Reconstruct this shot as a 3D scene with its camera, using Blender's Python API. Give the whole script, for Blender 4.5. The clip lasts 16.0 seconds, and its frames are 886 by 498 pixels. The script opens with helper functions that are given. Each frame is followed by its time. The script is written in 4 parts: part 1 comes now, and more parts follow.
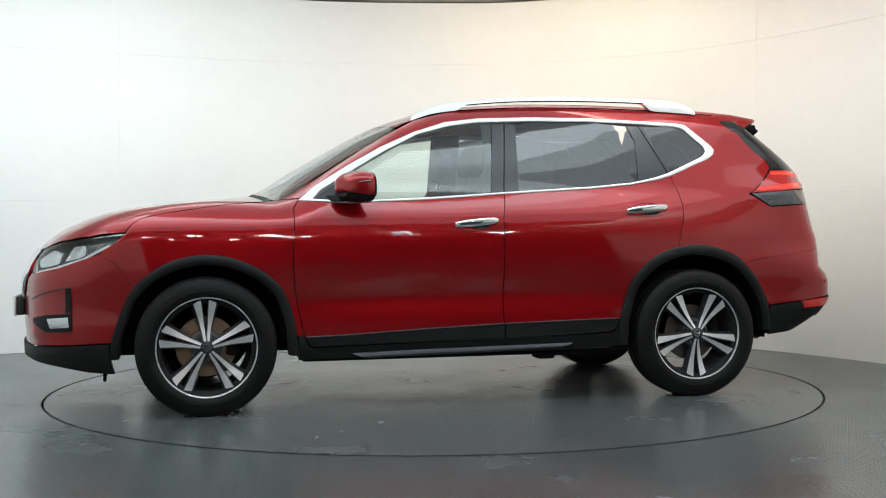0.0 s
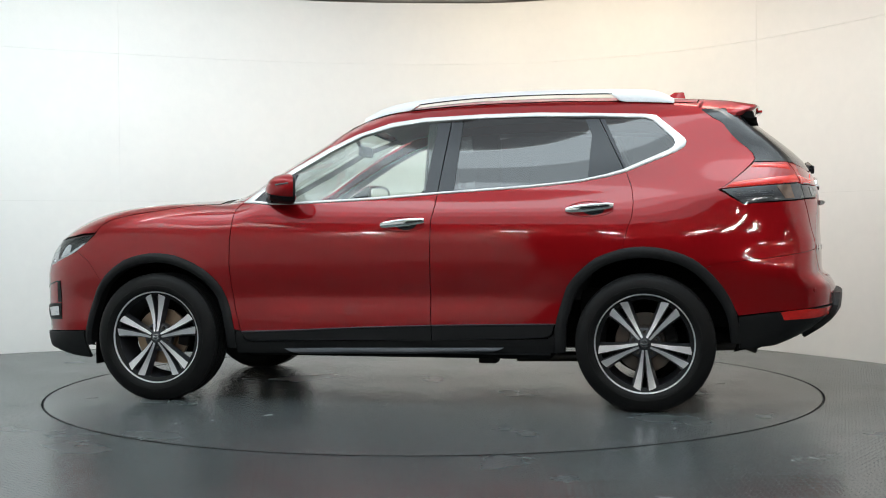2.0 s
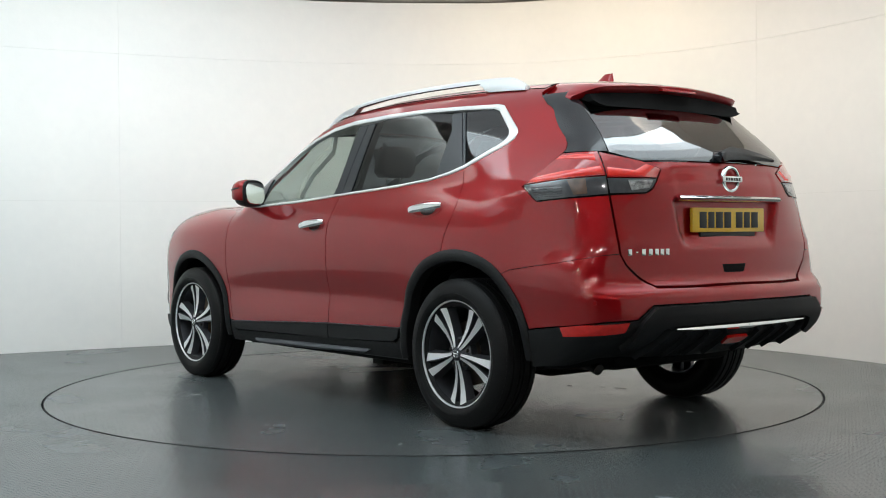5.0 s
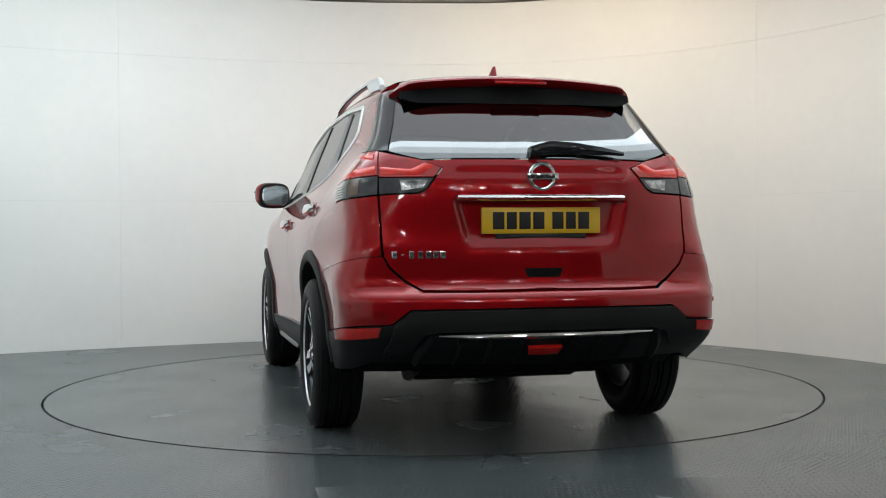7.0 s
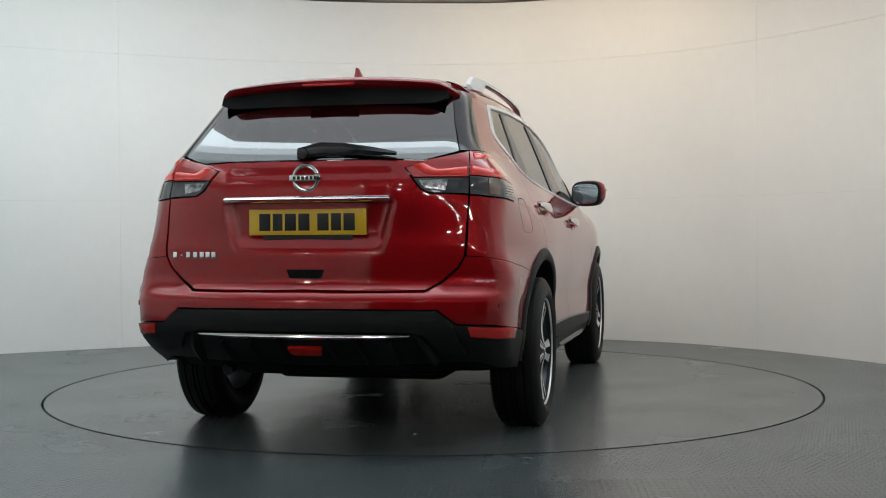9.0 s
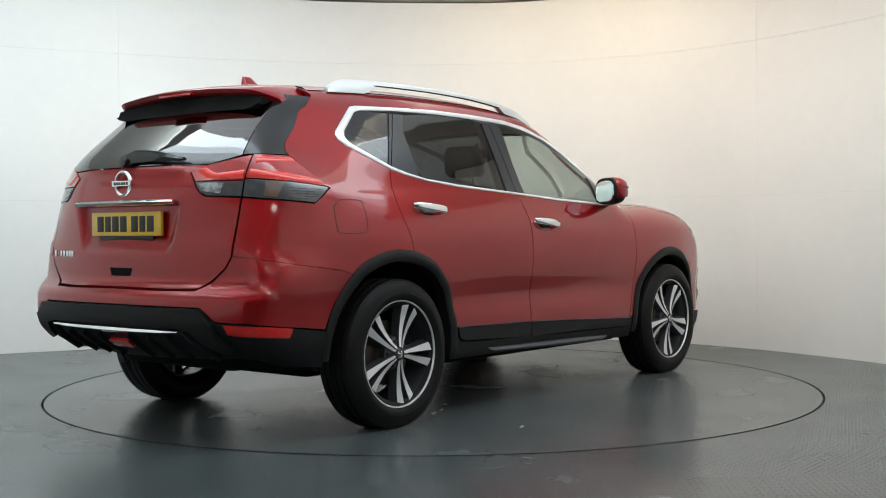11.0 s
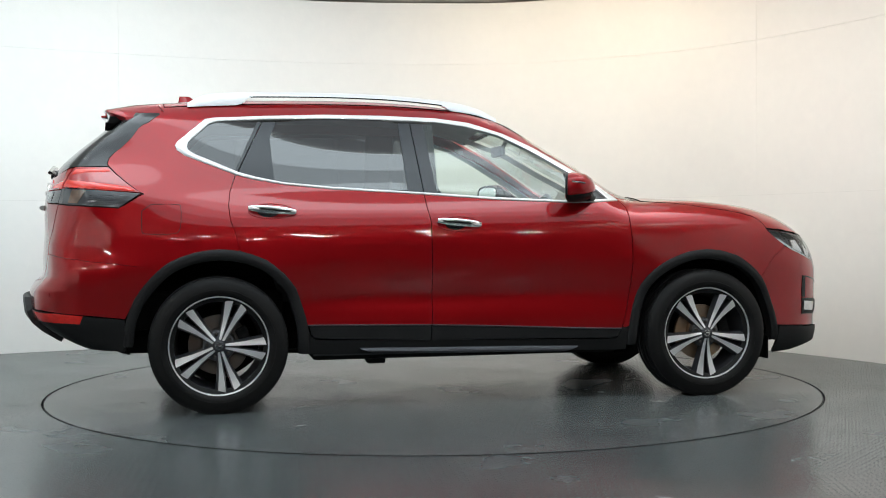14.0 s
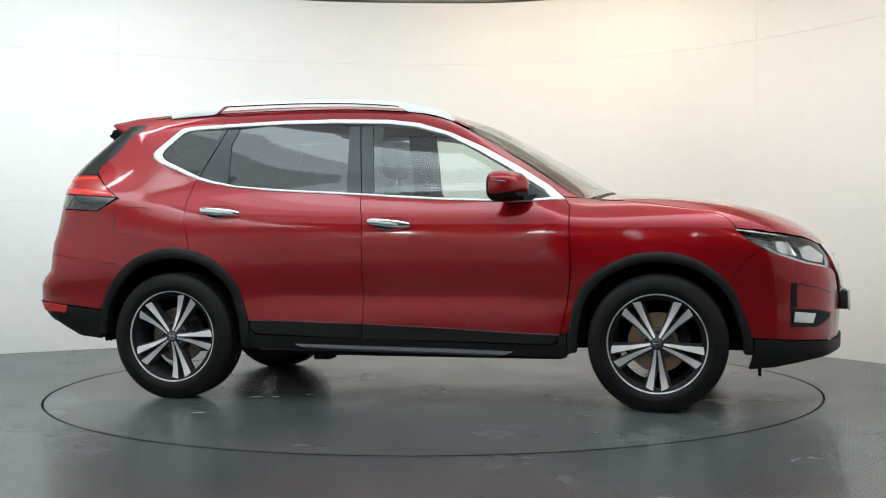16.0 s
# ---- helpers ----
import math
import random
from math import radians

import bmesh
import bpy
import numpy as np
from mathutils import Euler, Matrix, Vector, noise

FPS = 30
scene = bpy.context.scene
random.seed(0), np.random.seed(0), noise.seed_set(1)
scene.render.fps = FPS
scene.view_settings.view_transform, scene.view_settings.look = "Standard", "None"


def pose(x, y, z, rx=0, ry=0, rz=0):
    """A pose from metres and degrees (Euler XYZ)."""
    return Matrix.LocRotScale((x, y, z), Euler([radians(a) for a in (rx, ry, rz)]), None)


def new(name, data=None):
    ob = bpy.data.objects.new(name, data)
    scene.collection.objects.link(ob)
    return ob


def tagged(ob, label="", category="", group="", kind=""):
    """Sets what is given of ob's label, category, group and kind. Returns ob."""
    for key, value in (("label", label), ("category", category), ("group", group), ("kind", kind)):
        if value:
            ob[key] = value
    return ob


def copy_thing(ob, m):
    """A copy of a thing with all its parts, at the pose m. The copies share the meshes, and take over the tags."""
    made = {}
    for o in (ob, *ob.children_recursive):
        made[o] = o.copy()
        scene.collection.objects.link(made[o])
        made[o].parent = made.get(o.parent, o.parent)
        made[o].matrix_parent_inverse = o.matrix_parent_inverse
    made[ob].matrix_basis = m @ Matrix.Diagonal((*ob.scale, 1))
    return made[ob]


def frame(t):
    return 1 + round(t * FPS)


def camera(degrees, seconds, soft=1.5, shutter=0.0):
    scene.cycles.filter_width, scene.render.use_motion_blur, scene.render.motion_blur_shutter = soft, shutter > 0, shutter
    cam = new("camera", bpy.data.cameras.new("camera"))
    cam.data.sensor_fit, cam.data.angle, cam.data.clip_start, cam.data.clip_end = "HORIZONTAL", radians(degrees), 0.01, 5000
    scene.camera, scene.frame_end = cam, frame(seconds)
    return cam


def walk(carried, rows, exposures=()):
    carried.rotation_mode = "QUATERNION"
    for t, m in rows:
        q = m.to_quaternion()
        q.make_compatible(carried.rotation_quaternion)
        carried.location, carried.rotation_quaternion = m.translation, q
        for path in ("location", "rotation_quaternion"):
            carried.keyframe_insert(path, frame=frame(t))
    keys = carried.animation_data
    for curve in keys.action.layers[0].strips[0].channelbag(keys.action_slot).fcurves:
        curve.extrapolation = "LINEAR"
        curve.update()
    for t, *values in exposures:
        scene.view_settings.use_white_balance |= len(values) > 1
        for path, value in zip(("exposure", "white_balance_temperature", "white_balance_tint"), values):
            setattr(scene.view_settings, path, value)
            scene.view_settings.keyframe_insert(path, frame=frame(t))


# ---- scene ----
cam = camera(41.58, 16.0, soft=1.0)
EYE = pose(0.0, -7.127, 0.942, 90 - 0.912, 0, -0.479) @ pose(0, 0, 0, 0, 0, -0.392)
walk(cam, [(0.0, EYE), (16.0, EYE)], exposures=[(0.0, 1.0), (3.5, .95), (6.0, .91), (7.0, .70), (8.0, .50), (9.0, .48), (10.0, .63), (12.5, .98), (16.0, 1.0)])

# ---- light: unseen lamps added under the ceiling, a dim room behind the camera ----
world = bpy.data.worlds.new("world")
world.use_nodes = True
world.node_tree.nodes["Background"].inputs[0].default_value = (.75, .8, .85, 1)
world.node_tree.nodes["Background"].inputs[1].default_value = 0.02
scene.world = world


def unseen_lamp(x, y, z, length, width, power, colour, turn=0, tilt=0):
    lamp = bpy.data.lights.new("unseen_light", "AREA")
    lamp.shape, lamp.size, lamp.size_y, lamp.energy, lamp.color = "RECTANGLE", length, width, power, colour
    ob = new("unseen_light", lamp)
    ob.matrix_world = pose(x, y, z, tilt, 0, turn)
    return ob


COOL, WARM, WHITE = (.86, .97, 1.0), (1.0, .80, .52), (1.0, .97, .92)
# disc lamp added as the dim ceiling over the turntable, brighter rings round it
ceiling_fill = unseen_lamp(0, 0, 2.93, 4.2, 4.2, 18.5, (.84, .93, 1.0))
ceiling_fill.data.shape, ceiling_fill.data.size = "DISK", 4.2
RING_GLOW = ((2.125, 2.45, 2.5), (2.45, 2.80, 1.5), (2.80, 3.30, .80), (3.30, 4.20, .40))
# unseen wall washers added over the turntable, turned to the curved wall to brighten it
unseen_lamp(-2.0, 0.05, 2.88, 2.6, .5, 41.5, COOL, 38, 62)
unseen_lamp(0.0, 0.1, 2.88, 2.0, .6, 19.5, (1.0, .94, .86), 0, 78)
unseen_lamp(1.3, -0.3, 2.88, 2.4, .6, 24, (1.0, .87, .71), -48, 60)
unseen_lamp(1.0, 1.9, 2.9, 1.4, .2, 4.5, WARM, -16, 45)
unseen_lamp(-3.0, -2.6, 2.88, 2.6, .6, 48, COOL, 92, 78)
unseen_lamp(3.0, -3.2, 2.88, 2.4, .6, 20, WHITE, -88, 78)
# ---- materials ----
def material(name, colour, rough=.5, metal=0.0, spots=None, scale=8.0, bump=0.0, bump_scale=60.0, rough_var=0.0, **more):
    """A surface with two scales of variation: broad stains and fine grain."""
    m = bpy.data.materials.new(name)
    m.use_nodes = True
    n, l = m.node_tree.nodes, m.node_tree.links
    b = n["Principled BSDF"]
    b.inputs["Base Color"].default_value = (*colour, 1)
    b.inputs["Roughness"].default_value, b.inputs["Metallic"].default_value = rough, metal
    for key, value in more.items():
        b.inputs[key.replace("_", " ")].default_value = value
    where = n.new("ShaderNodeTexCoord").outputs["Object"]
    if spots:
        broad, fine, mix = n.new("ShaderNodeTexNoise"), n.new("ShaderNodeTexNoise"), n.new("ShaderNodeMix")
        broad.inputs["Scale"].default_value, fine.inputs["Scale"].default_value = scale, scale * 14
        broad.inputs["Detail"].default_value = fine.inputs["Detail"].default_value = 5
        add = n.new("ShaderNodeMath")
        add.operation = "MULTIPLY_ADD"
        l.new(where, broad.inputs["Vector"]), l.new(where, fine.inputs["Vector"])
        l.new(fine.outputs[0], add.inputs[0]), l.new(broad.outputs[0], add.inputs[2])
        add.inputs[1].default_value = .35
        ramp = n.new("ShaderNodeMapRange")
        ramp.inputs[1].default_value, ramp.inputs[2].default_value = .45, .9
        l.new(add.outputs[0], ramp.inputs[0])
        mix.data_type = "RGBA"
        mix.inputs[6].default_value, mix.inputs[7].default_value = (*colour, 1), (*spots, 1)
        l.new(ramp.outputs[0], mix.inputs[0]), l.new(mix.outputs[2], b.inputs["Base Color"])
        if rough_var:
            r = n.new("ShaderNodeMapRange")
            r.inputs[3].default_value, r.inputs[4].default_value = rough - rough_var, rough + rough_var
            l.new(broad.outputs[0], r.inputs[0]), l.new(r.outputs[0], b.inputs["Roughness"])
    if bump:
        t, k = n.new("ShaderNodeTexNoise"), n.new("ShaderNodeBump")
        t.inputs["Scale"].default_value, t.inputs["Detail"].default_value = bump_scale, 4
        k.inputs["Strength"].default_value, k.inputs["Distance"].default_value = bump, .004
        l.new(where, t.inputs["Vector"]), l.new(t.outputs[0], k.inputs["Height"]), l.new(k.outputs[0], b.inputs["Normal"])
    return m


def paint_material():
    m = material("red_paint", (.33, .004, .006), .38, .55, Coat_Weight=1.0, Coat_Roughness=.012, Coat_IOR=1.52, Specular_IOR_Level=.05)
    n, l = m.node_tree.nodes, m.node_tree.links
    b = n["Principled BSDF"]
    w = n.new("ShaderNodeTexCoord").outputs["Object"]
    flake, mix = n.new("ShaderNodeTexNoise"), n.new("ShaderNodeMix")
    flake.inputs["Scale"].default_value, flake.inputs["Detail"].default_value = 900, 2
    mix.data_type = "RGBA"
    mix.inputs[6].default_value, mix.inputs[7].default_value = (.245, .0034, .0055, 1), (.345, .0052, .0085, 1)
    l.new(w, flake.inputs["Vector"]), l.new(flake.outputs[0], mix.inputs[0]), l.new(mix.outputs[2], b.inputs["Base Color"])
    # orange peel in the clear coat
    peel, k = n.new("ShaderNodeTexNoise"), n.new("ShaderNodeBump")
    peel.inputs["Scale"].default_value = 130
    k.inputs["Strength"].default_value, k.inputs["Distance"].default_value = .035, .002
    l.new(w, peel.inputs["Vector"]), l.new(peel.outputs[0], k.inputs["Height"]), l.new(k.outputs[0], b.inputs["Coat Normal"])
    return m


def pane_material(name, tint, rough=0.0, mirror=.08):
    """Thin glass: clear through, with a mirror coat that grows at grazing angles."""
    m = bpy.data.materials.new(name)
    m.use_nodes = True
    n, l = m.node_tree.nodes, m.node_tree.links
    n.remove(n["Principled BSDF"])
    through_, gloss, mix, edge = n.new("ShaderNodeBsdfTransparent"), n.new("ShaderNodeBsdfGlossy"), n.new("ShaderNodeMixShader"), n.new("ShaderNodeLayerWeight")
    through_.inputs[0].default_value = (*tint, 1)
    gloss.inputs["Roughness"].default_value, edge.inputs["Blend"].default_value = rough, .5
    fifth, grow = n.new("ShaderNodeMath"), n.new("ShaderNodeMath")
    fifth.operation, grow.operation = "POWER", "MULTIPLY_ADD"
    fifth.inputs[1].default_value, grow.inputs[1].default_value, grow.inputs[2].default_value = 5, 1 - mirror, mirror
    l.new(edge.outputs["Facing"], fifth.inputs[0]), l.new(fifth.outputs[0], grow.inputs[0]), l.new(grow.outputs[0], mix.inputs[0])
    l.new(through_.outputs[0], mix.inputs[1]), l.new(gloss.outputs[0], mix.inputs[2])
    l.new(mix.outputs[0], n["Material Output"].inputs[0])
    return m


PAINT = paint_material()
PLASTIC = material("black_plastic", (.008, .0083, .0088), .5, spots=(.012, .0123, .0127), scale=5, bump=.25, bump_scale=700, Specular_IOR_Level=.22)
GLOSS_BLACK = material("gloss_black", (.010, .011, .013), .18, Coat_Weight=.3, Coat_Roughness=.03)
PILLAR_BLACK = material("pillar_black", (.03, .034, .04), .28, spots=(.034, .038, .044), scale=4)
# near-black for underbody parts, with the shade of undersides put into it
SHADOW_BLACK = material("shade_black", (.006, .006, .0065), .85, spots=(.011, .0105, .010), scale=6, Specular_IOR_Level=.1)
CHROME = material("chrome", (.88, .88, .88), .07, 1.0, spots=(.82, .83, .84), scale=5)
SATIN = material("satin_silver", (.82, .83, .84), .34, .45, spots=(.78, .79, .80), scale=4)
GREY_SILL = material("grey_sill_strip", (.07, .072, .085), .35, .2, spots=(.09, .095, .11), scale=6)
CLEAR = pane_material("clear_glass", (.78, .86, .82))
SCREEN = pane_material("windscreen_glass", (.80, .86, .83), mirror=.38)
PRIVACY = pane_material("privacy_glass", (.085, .10, .115), mirror=.095)
REAR_PANE = pane_material("tinted_rear_glass", (.05, .056, .064), mirror=.27)
LENS = pane_material("lamp_lens", (.92, .94, .95), mirror=.06)
# chrome with its white reflections put into a pale, barely metallic colour
BRIGHT_TRIM = material("bright_trim", (.93, .93, .93), .22, .35, spots=(.90, .90, .90), scale=5)
RED_LENS = material("red_lens", (.50, .009, .009), .12, spots=(.36, .006, .007), scale=20, Coat_Weight=1.0, Coat_Roughness=.02)
RED_REFLECTOR = material("red_reflector", (.66, .014, .010), .2, spots=(.50, .010, .008), scale=40, Coat_Weight=.6, Coat_Roughness=.03)
RED_BRIGHT = material("red_light_guide", (.92, .035, .02), .2, Coat_Weight=1.0, spots=(.80, .022, .014), scale=25)
SMOKE = material("smoked_lens", (.05, .052, .056), .12, spots=(.07, .07, .075), scale=30, Coat_Weight=.5, Coat_Roughness=.02)
REFLECTOR = material("lamp_reflector", (.75, .76, .78), .16, 1.0, spots=(.6, .61, .63), scale=30)
CLEAR_GREY = material("grey_lamp_reflector", (.62, .63, .65), .25, .8, spots=(.10, .105, .115), scale=45)
AMBER = material("amber_lens", (.16, .09, .06), .2, spots=(.10, .07, .055), scale=30, Coat_Weight=1.0)
RUBBER = material("tyre_rubber", (.0045, .0045, .005), .5, spots=(.009, .0088, .0085), scale=7, bump=.2, bump_scale=260, rough_var=.08, Specular_IOR_Level=.2)
ALLOY = material("machined_alloy", (.84, .84, .85), .33, .7, spots=(.76, .76, .77), scale=12, bump=.06, bump_scale=400)
ALLOY_DARK = material("dark_alloy", (.055, .058, .066), .28, .5, spots=(.075, .077, .085), scale=10)
DISC = material("brake_disc", (.30, .24, .19), .42, .8, spots=(.34, .22, .13), scale=12, rough_var=.1)
REAR_DISC = material("rear_brake_disc", (.10, .095, .09), .5, .8, spots=(.14, .11, .09), scale=12, rough_var=.1)
STEEL = material("exhaust_steel", (.10, .095, .09), .5, .8, spots=(.06, .05, .045), scale=9)
SEAT_CLOTH = material("seat_cloth", (.030, .031, .034), .85, spots=(.045, .045, .048), scale=12, bump=.4, bump_scale=500)
HEADLINING = material("headlining", (.62, .61, .58), .9, spots=(.46, .45, .43), scale=8)
TRIM = material("cabin_trim", (.035, .036, .038), .6, spots=(.05, .05, .052), scale=10, bump=.2, bump_scale=400)
PLATE_YELLOW = material("plate_yellow", (.80, .50, .02), .35, spots=(.75, .46, .02), scale=10, Coat_Weight=.5)
PLATE_WHITE = material("plate_white", (.78, .78, .76), .35, spots=(.72, .72, .70), scale=10)
BAR_BLACK = material("printed_black", (.012, .012, .012), .5)
SPOT_GLOW = material("spot_glow", (.9, .9, .88), .4, Emission_Color=(1.0, .975, .94, 1), Emission_Strength=90)
MIRROR = material("mirror_glass", (.85, .87, .88), .02, 1.0)


# ---- the car's skin: one smooth surface on which all panels lie; x ahead, y to its left, z up ----
def curve(*keys):
    """A smooth curve through (position, value) pairs that does not overshoot."""
    k = np.array(sorted(keys), float)
    x, y = k[:, 0], k[:, 1]
    h = np.diff(x)
    s = np.diff(y) / h
    m = np.zeros(len(x))
    w1, w2 = 2 * h[1:] + h[:-1], h[1:] + 2 * h[:-1]
    both = s[1:] * s[:-1] > 0
    m[1:-1][both] = ((w1 + w2)[both]) / (w1[both] / s[:-1][both] + w2[both] / s[1:][both])
    m[0], m[-1] = s[0], s[-1]

    def value(q):
        q = np.clip(q, x[0], x[-1])
        i = np.clip(np.searchsorted(x, q) - 1, 0, len(h) - 1)
        t = (q - x[i]) / h[i]
        return ((1 + 2 * t) * (1 - t) ** 2 * y[i] + t * (1 - t) ** 2 * h[i] * m[i]
                + t * t * (3 - 2 * t) * y[i + 1] + t * t * (t - 1) * h[i] * m[i + 1])
    return value


FLANK = curve((.18, .80), (.28, .845), (.36, .866), (.45, .868), (.55, .866), (.68, .876), (.80, .884), (.88, .884),
              (.95, .876), (1.02, .856), (1.09, .825), (1.165, .785), (1.30, .733), (1.45, .672), (1.56, .624), (1.66, .565), (1.76, .49))
TAPER = curve((-2.5, .17), (-2.1, .075), (-1.75, .035), (-1.35, .012), (-.8, 0), (.6, 0), (1.1, .004), (1.5, .02), (1.9, .075), (2.2, .15), (2.5, .26))
TAIL = curve((.18, -1.86), (.28, -1.99), (.34, -2.10), (.40, -2.21), (.46, -2.30), (.51, -2.35), (.56, -2.366), (.65, -2.362), (.68, -2.340), (.71, -2.302), (.74, -2.294), (.80, -2.293), (.86, -2.290),
             (.95, -2.285), (1.05, -2.287), (1.13, -2.282), (1.19, -2.262), (1.24, -2.24), (1.30, -2.20), (1.38, -2.115), (1.484, -1.985), (1.60, -1.85), (1.78, -1.66))
NOSE = curve((.16, 2.12), (.24, 2.255), (.30, 2.305), (.38, 2.306), (.5, 2.315), (.68, 2.315), (.78, 2.292), (.88, 2.245), (.96, 2.18), (1.05, 2.06), (1.2, 1.8))
TOP = curve((2.45, .74), (2.3, .86), (2.2, .92), (2.1, .972), (2.0, 1.01), (1.88, 1.05), (1.71, 1.088), (1.54, 1.111), (1.39, 1.125), (1.21, 1.137),
            (1.10, 1.146), (1.03, 1.168), (.95, 1.213), (.87, 1.266), (.70, 1.364), (.53, 1.459), (.39, 1.534), (.25, 1.59), (.05, 1.645), (-.2, 1.675),
            (-.5, 1.692), (-.8, 1.695), (-1.2, 1.688), (-1.6, 1.668), (-1.9, 1.645), (-2.3, 1.61))


def smax(a, b, k):
    h = np.maximum(k - np.abs(a - b), 0) / k
    return np.maximum(a, b) + h * h * k / 4


def skin(x, y, z):
    """Below 0 inside the car's closed form, above 0 outside."""
    y = np.abs(y)
    bulge = .02 * np.exp(-((np.abs(x) - 1.35) / .42) ** 2 - ((z - .66) / .24) ** 2)
    waist = .012 * np.exp(-((z - .60) / .07) ** 2) * np.exp(-(x / .9) ** 4)
    haunch = .070 * np.exp(-((x + 2.10) / .42) ** 2 - ((z - 1.16) / .12) ** 2)
    haunch = haunch + .054 * np.exp(-((x + 2.12) / .30) ** 2 - ((z - .61) / .21) ** 4)
    side = y - (FLANK(z) - TAPER(x) + bulge - waist + haunch)
    tail = TAIL(z) + .15 * y * y + (.06 + .26 * np.clip((z - .88) / .25, 0, 1)) * y ** 4 - x
    nose = x - (NOSE(z) - .30 * y * y - .12 * y ** 4)
    wall = smax(smax(side, tail, .085), nose, .22)
    ease = lambda v: np.clip(v, 0, 1) ** 2 * (3 - 2 * np.clip(v, 0, 1))
    ahead = ease((x - .75) / .6)
    top = z - (TOP(x + .26 * y * y * ease(x / .5) * ease((1.45 - x) / .45)) - (.11 - .06 * ahead) * y * y)
    return smax(wall, top * .95, .09 + .05 * ahead)


REAR_X, REAR_Y, REAR_R, FRONT_X, FRONT_Y, FRONT_R = -1.75, .5, .4, 1.55, .42, .6
REAR_U, FRONT_U = REAR_X - REAR_R * math.pi / 2, FRONT_X + FRONT_R * math.pi / 2


def wall_ray(u):
    """Where a line out to the skin begins, and its way, for the run u round the car: x along the flank, then round the corners."""
    u = np.asarray(u, float)
    ar = np.clip((REAR_X - u) / REAR_R, 0, math.pi / 2)
    af = np.clip((u - FRONT_X) / FRONT_R, 0, math.pi / 2)
    ox = np.clip(u, REAR_X, FRONT_X)
    oy = np.where(u < REAR_X, REAR_Y - np.maximum(REAR_U - u, 0), np.where(u > FRONT_X, FRONT_Y - np.maximum(u - FRONT_U, 0), 0))
    return ox, oy, np.sin(af) - np.sin(ar), np.cos(af + ar)


def meet(ox, oy, oz, dx, dy, dz, far=1.6):
    lo, hi = np.zeros(len(ox)), np.full(len(ox), far)
    for _ in range(34):
        mid = (lo + hi) / 2
        out = skin(ox + mid * dx, oy + mid * dy, oz + mid * dz) > 0
        hi, lo = np.where(out, mid, hi), np.where(out, lo, mid)
    return np.stack([ox + lo * dx, oy + lo * dy, oz + lo * dz], 1)


def wall_map(uv):
    uv = np.asarray(uv, float)
    ox, oy, dx, dy = wall_ray(uv[:, 0])
    return meet(ox, oy, uv[:, 1], dx, dy, np.zeros(len(uv)))


def top_map(xy):
    xy = np.asarray(xy, float)
    return meet(xy[:, 0], xy[:, 1], np.full(len(xy), .6), np.zeros(len(xy)), np.zeros(len(xy)), np.ones(len(xy)))


def skin_normal(p):
    e = 2e-3
    g = np.stack([skin(*(p + d).T) - skin(*(p - d).T) for d in np.eye(3) * e], 1)
    return g / np.maximum(np.linalg.norm(g, axis=1, keepdims=True), 1e-9)


# ---- mesh helpers ----
def part(name, bm, mat, parent=None, label="", smooth=True, angle=40):
    """Links a bmesh as one mesh object under a thing or a part."""
    bmesh.ops.recalc_face_normals(bm, faces=bm.faces)
    me = bpy.data.meshes.new(name)
    bm.to_mesh(me)
    bm.free()
    me.materials.append(mat)
    if smooth:
        me.shade_smooth()
        me.set_sharp_from_angle(angle=radians(angle))
    ob = new(name, me)
    ob.parent = parent
    if label:
        tagged(ob, label)
    return ob


def box(bm, x0, x1, y0, y1, z0, z1, bevel=.004, m=None, segments=2):
    v = bmesh.ops.create_cube(bm, size=1)["verts"]
    for q in v:
        q.co = ((x0 + x1) / 2 + q.co.x * (x1 - x0), (y0 + y1) / 2 + q.co.y * (y1 - y0), (z0 + z1) / 2 + q.co.z * (z1 - z0))
    faces = list({f for q in v for f in q.link_faces})
    if bevel:
        r = bmesh.ops.bevel(bm, geom=list({e for f in faces for e in f.edges}), offset=bevel, segments=segments, affect="EDGES", profile=.5)
        v = list({q for f in r["faces"] for q in f.verts} | {q for q in v if q.is_valid})
    if m is not None:
        bmesh.ops.transform(bm, matrix=m, verts=v)
    return bm


def lathe(bm, profile, steps=48, m=None):
    """Turns a profile of (radius, y) about the y axis."""
    rings = []
    for i in range(steps):
        a = 2 * math.pi * i / steps
        rings.append([bm.verts.new((r * math.sin(a), y, r * math.cos(a))) for r, y in profile])
    for i in range(steps):
        a, b = rings[i], rings[(i + 1) % steps]
        for j in range(len(profile) - 1):
            bm.faces.new((a[j], a[j + 1], b[j + 1], b[j]))
    if m is not None:
        bmesh.ops.transform(bm, matrix=m, verts=[q for r in rings for q in r])
    return bm


def loft(bm, sections, closed=True, caps=True):
    """A skin over sections of equal point count."""
    rows = [[bm.verts.new(p) for p in s] for s in sections]
    n = len(rows[0])
    for a, b in zip(rows, rows[1:]):
        for j in range(n if closed else n - 1):
            bm.faces.new((a[j], a[(j + 1) % n], b[(j + 1) % n], b[j]))
    if caps and closed:
        bm.faces.new(rows[0]), bm.faces.new(rows[-1][::-1])
    return bm


def tube(bm, path, radius, sides=10):
    path = [Vector(p) for p in path]
    rings = []
    for i, p in enumerate(path):
        d = (path[min(i + 1, len(path) - 1)] - path[max(i - 1, 0)]).normalized()
        s = d.orthogonal().normalized() if i == 0 else (s - d * s.dot(d)).normalized()
        t = d.cross(s)
        rings.append([p + radius * (math.cos(a) * s + math.sin(a) * t) for a in (2 * math.pi * k / sides for k in range(sides))])
    return loft(bm, rings)


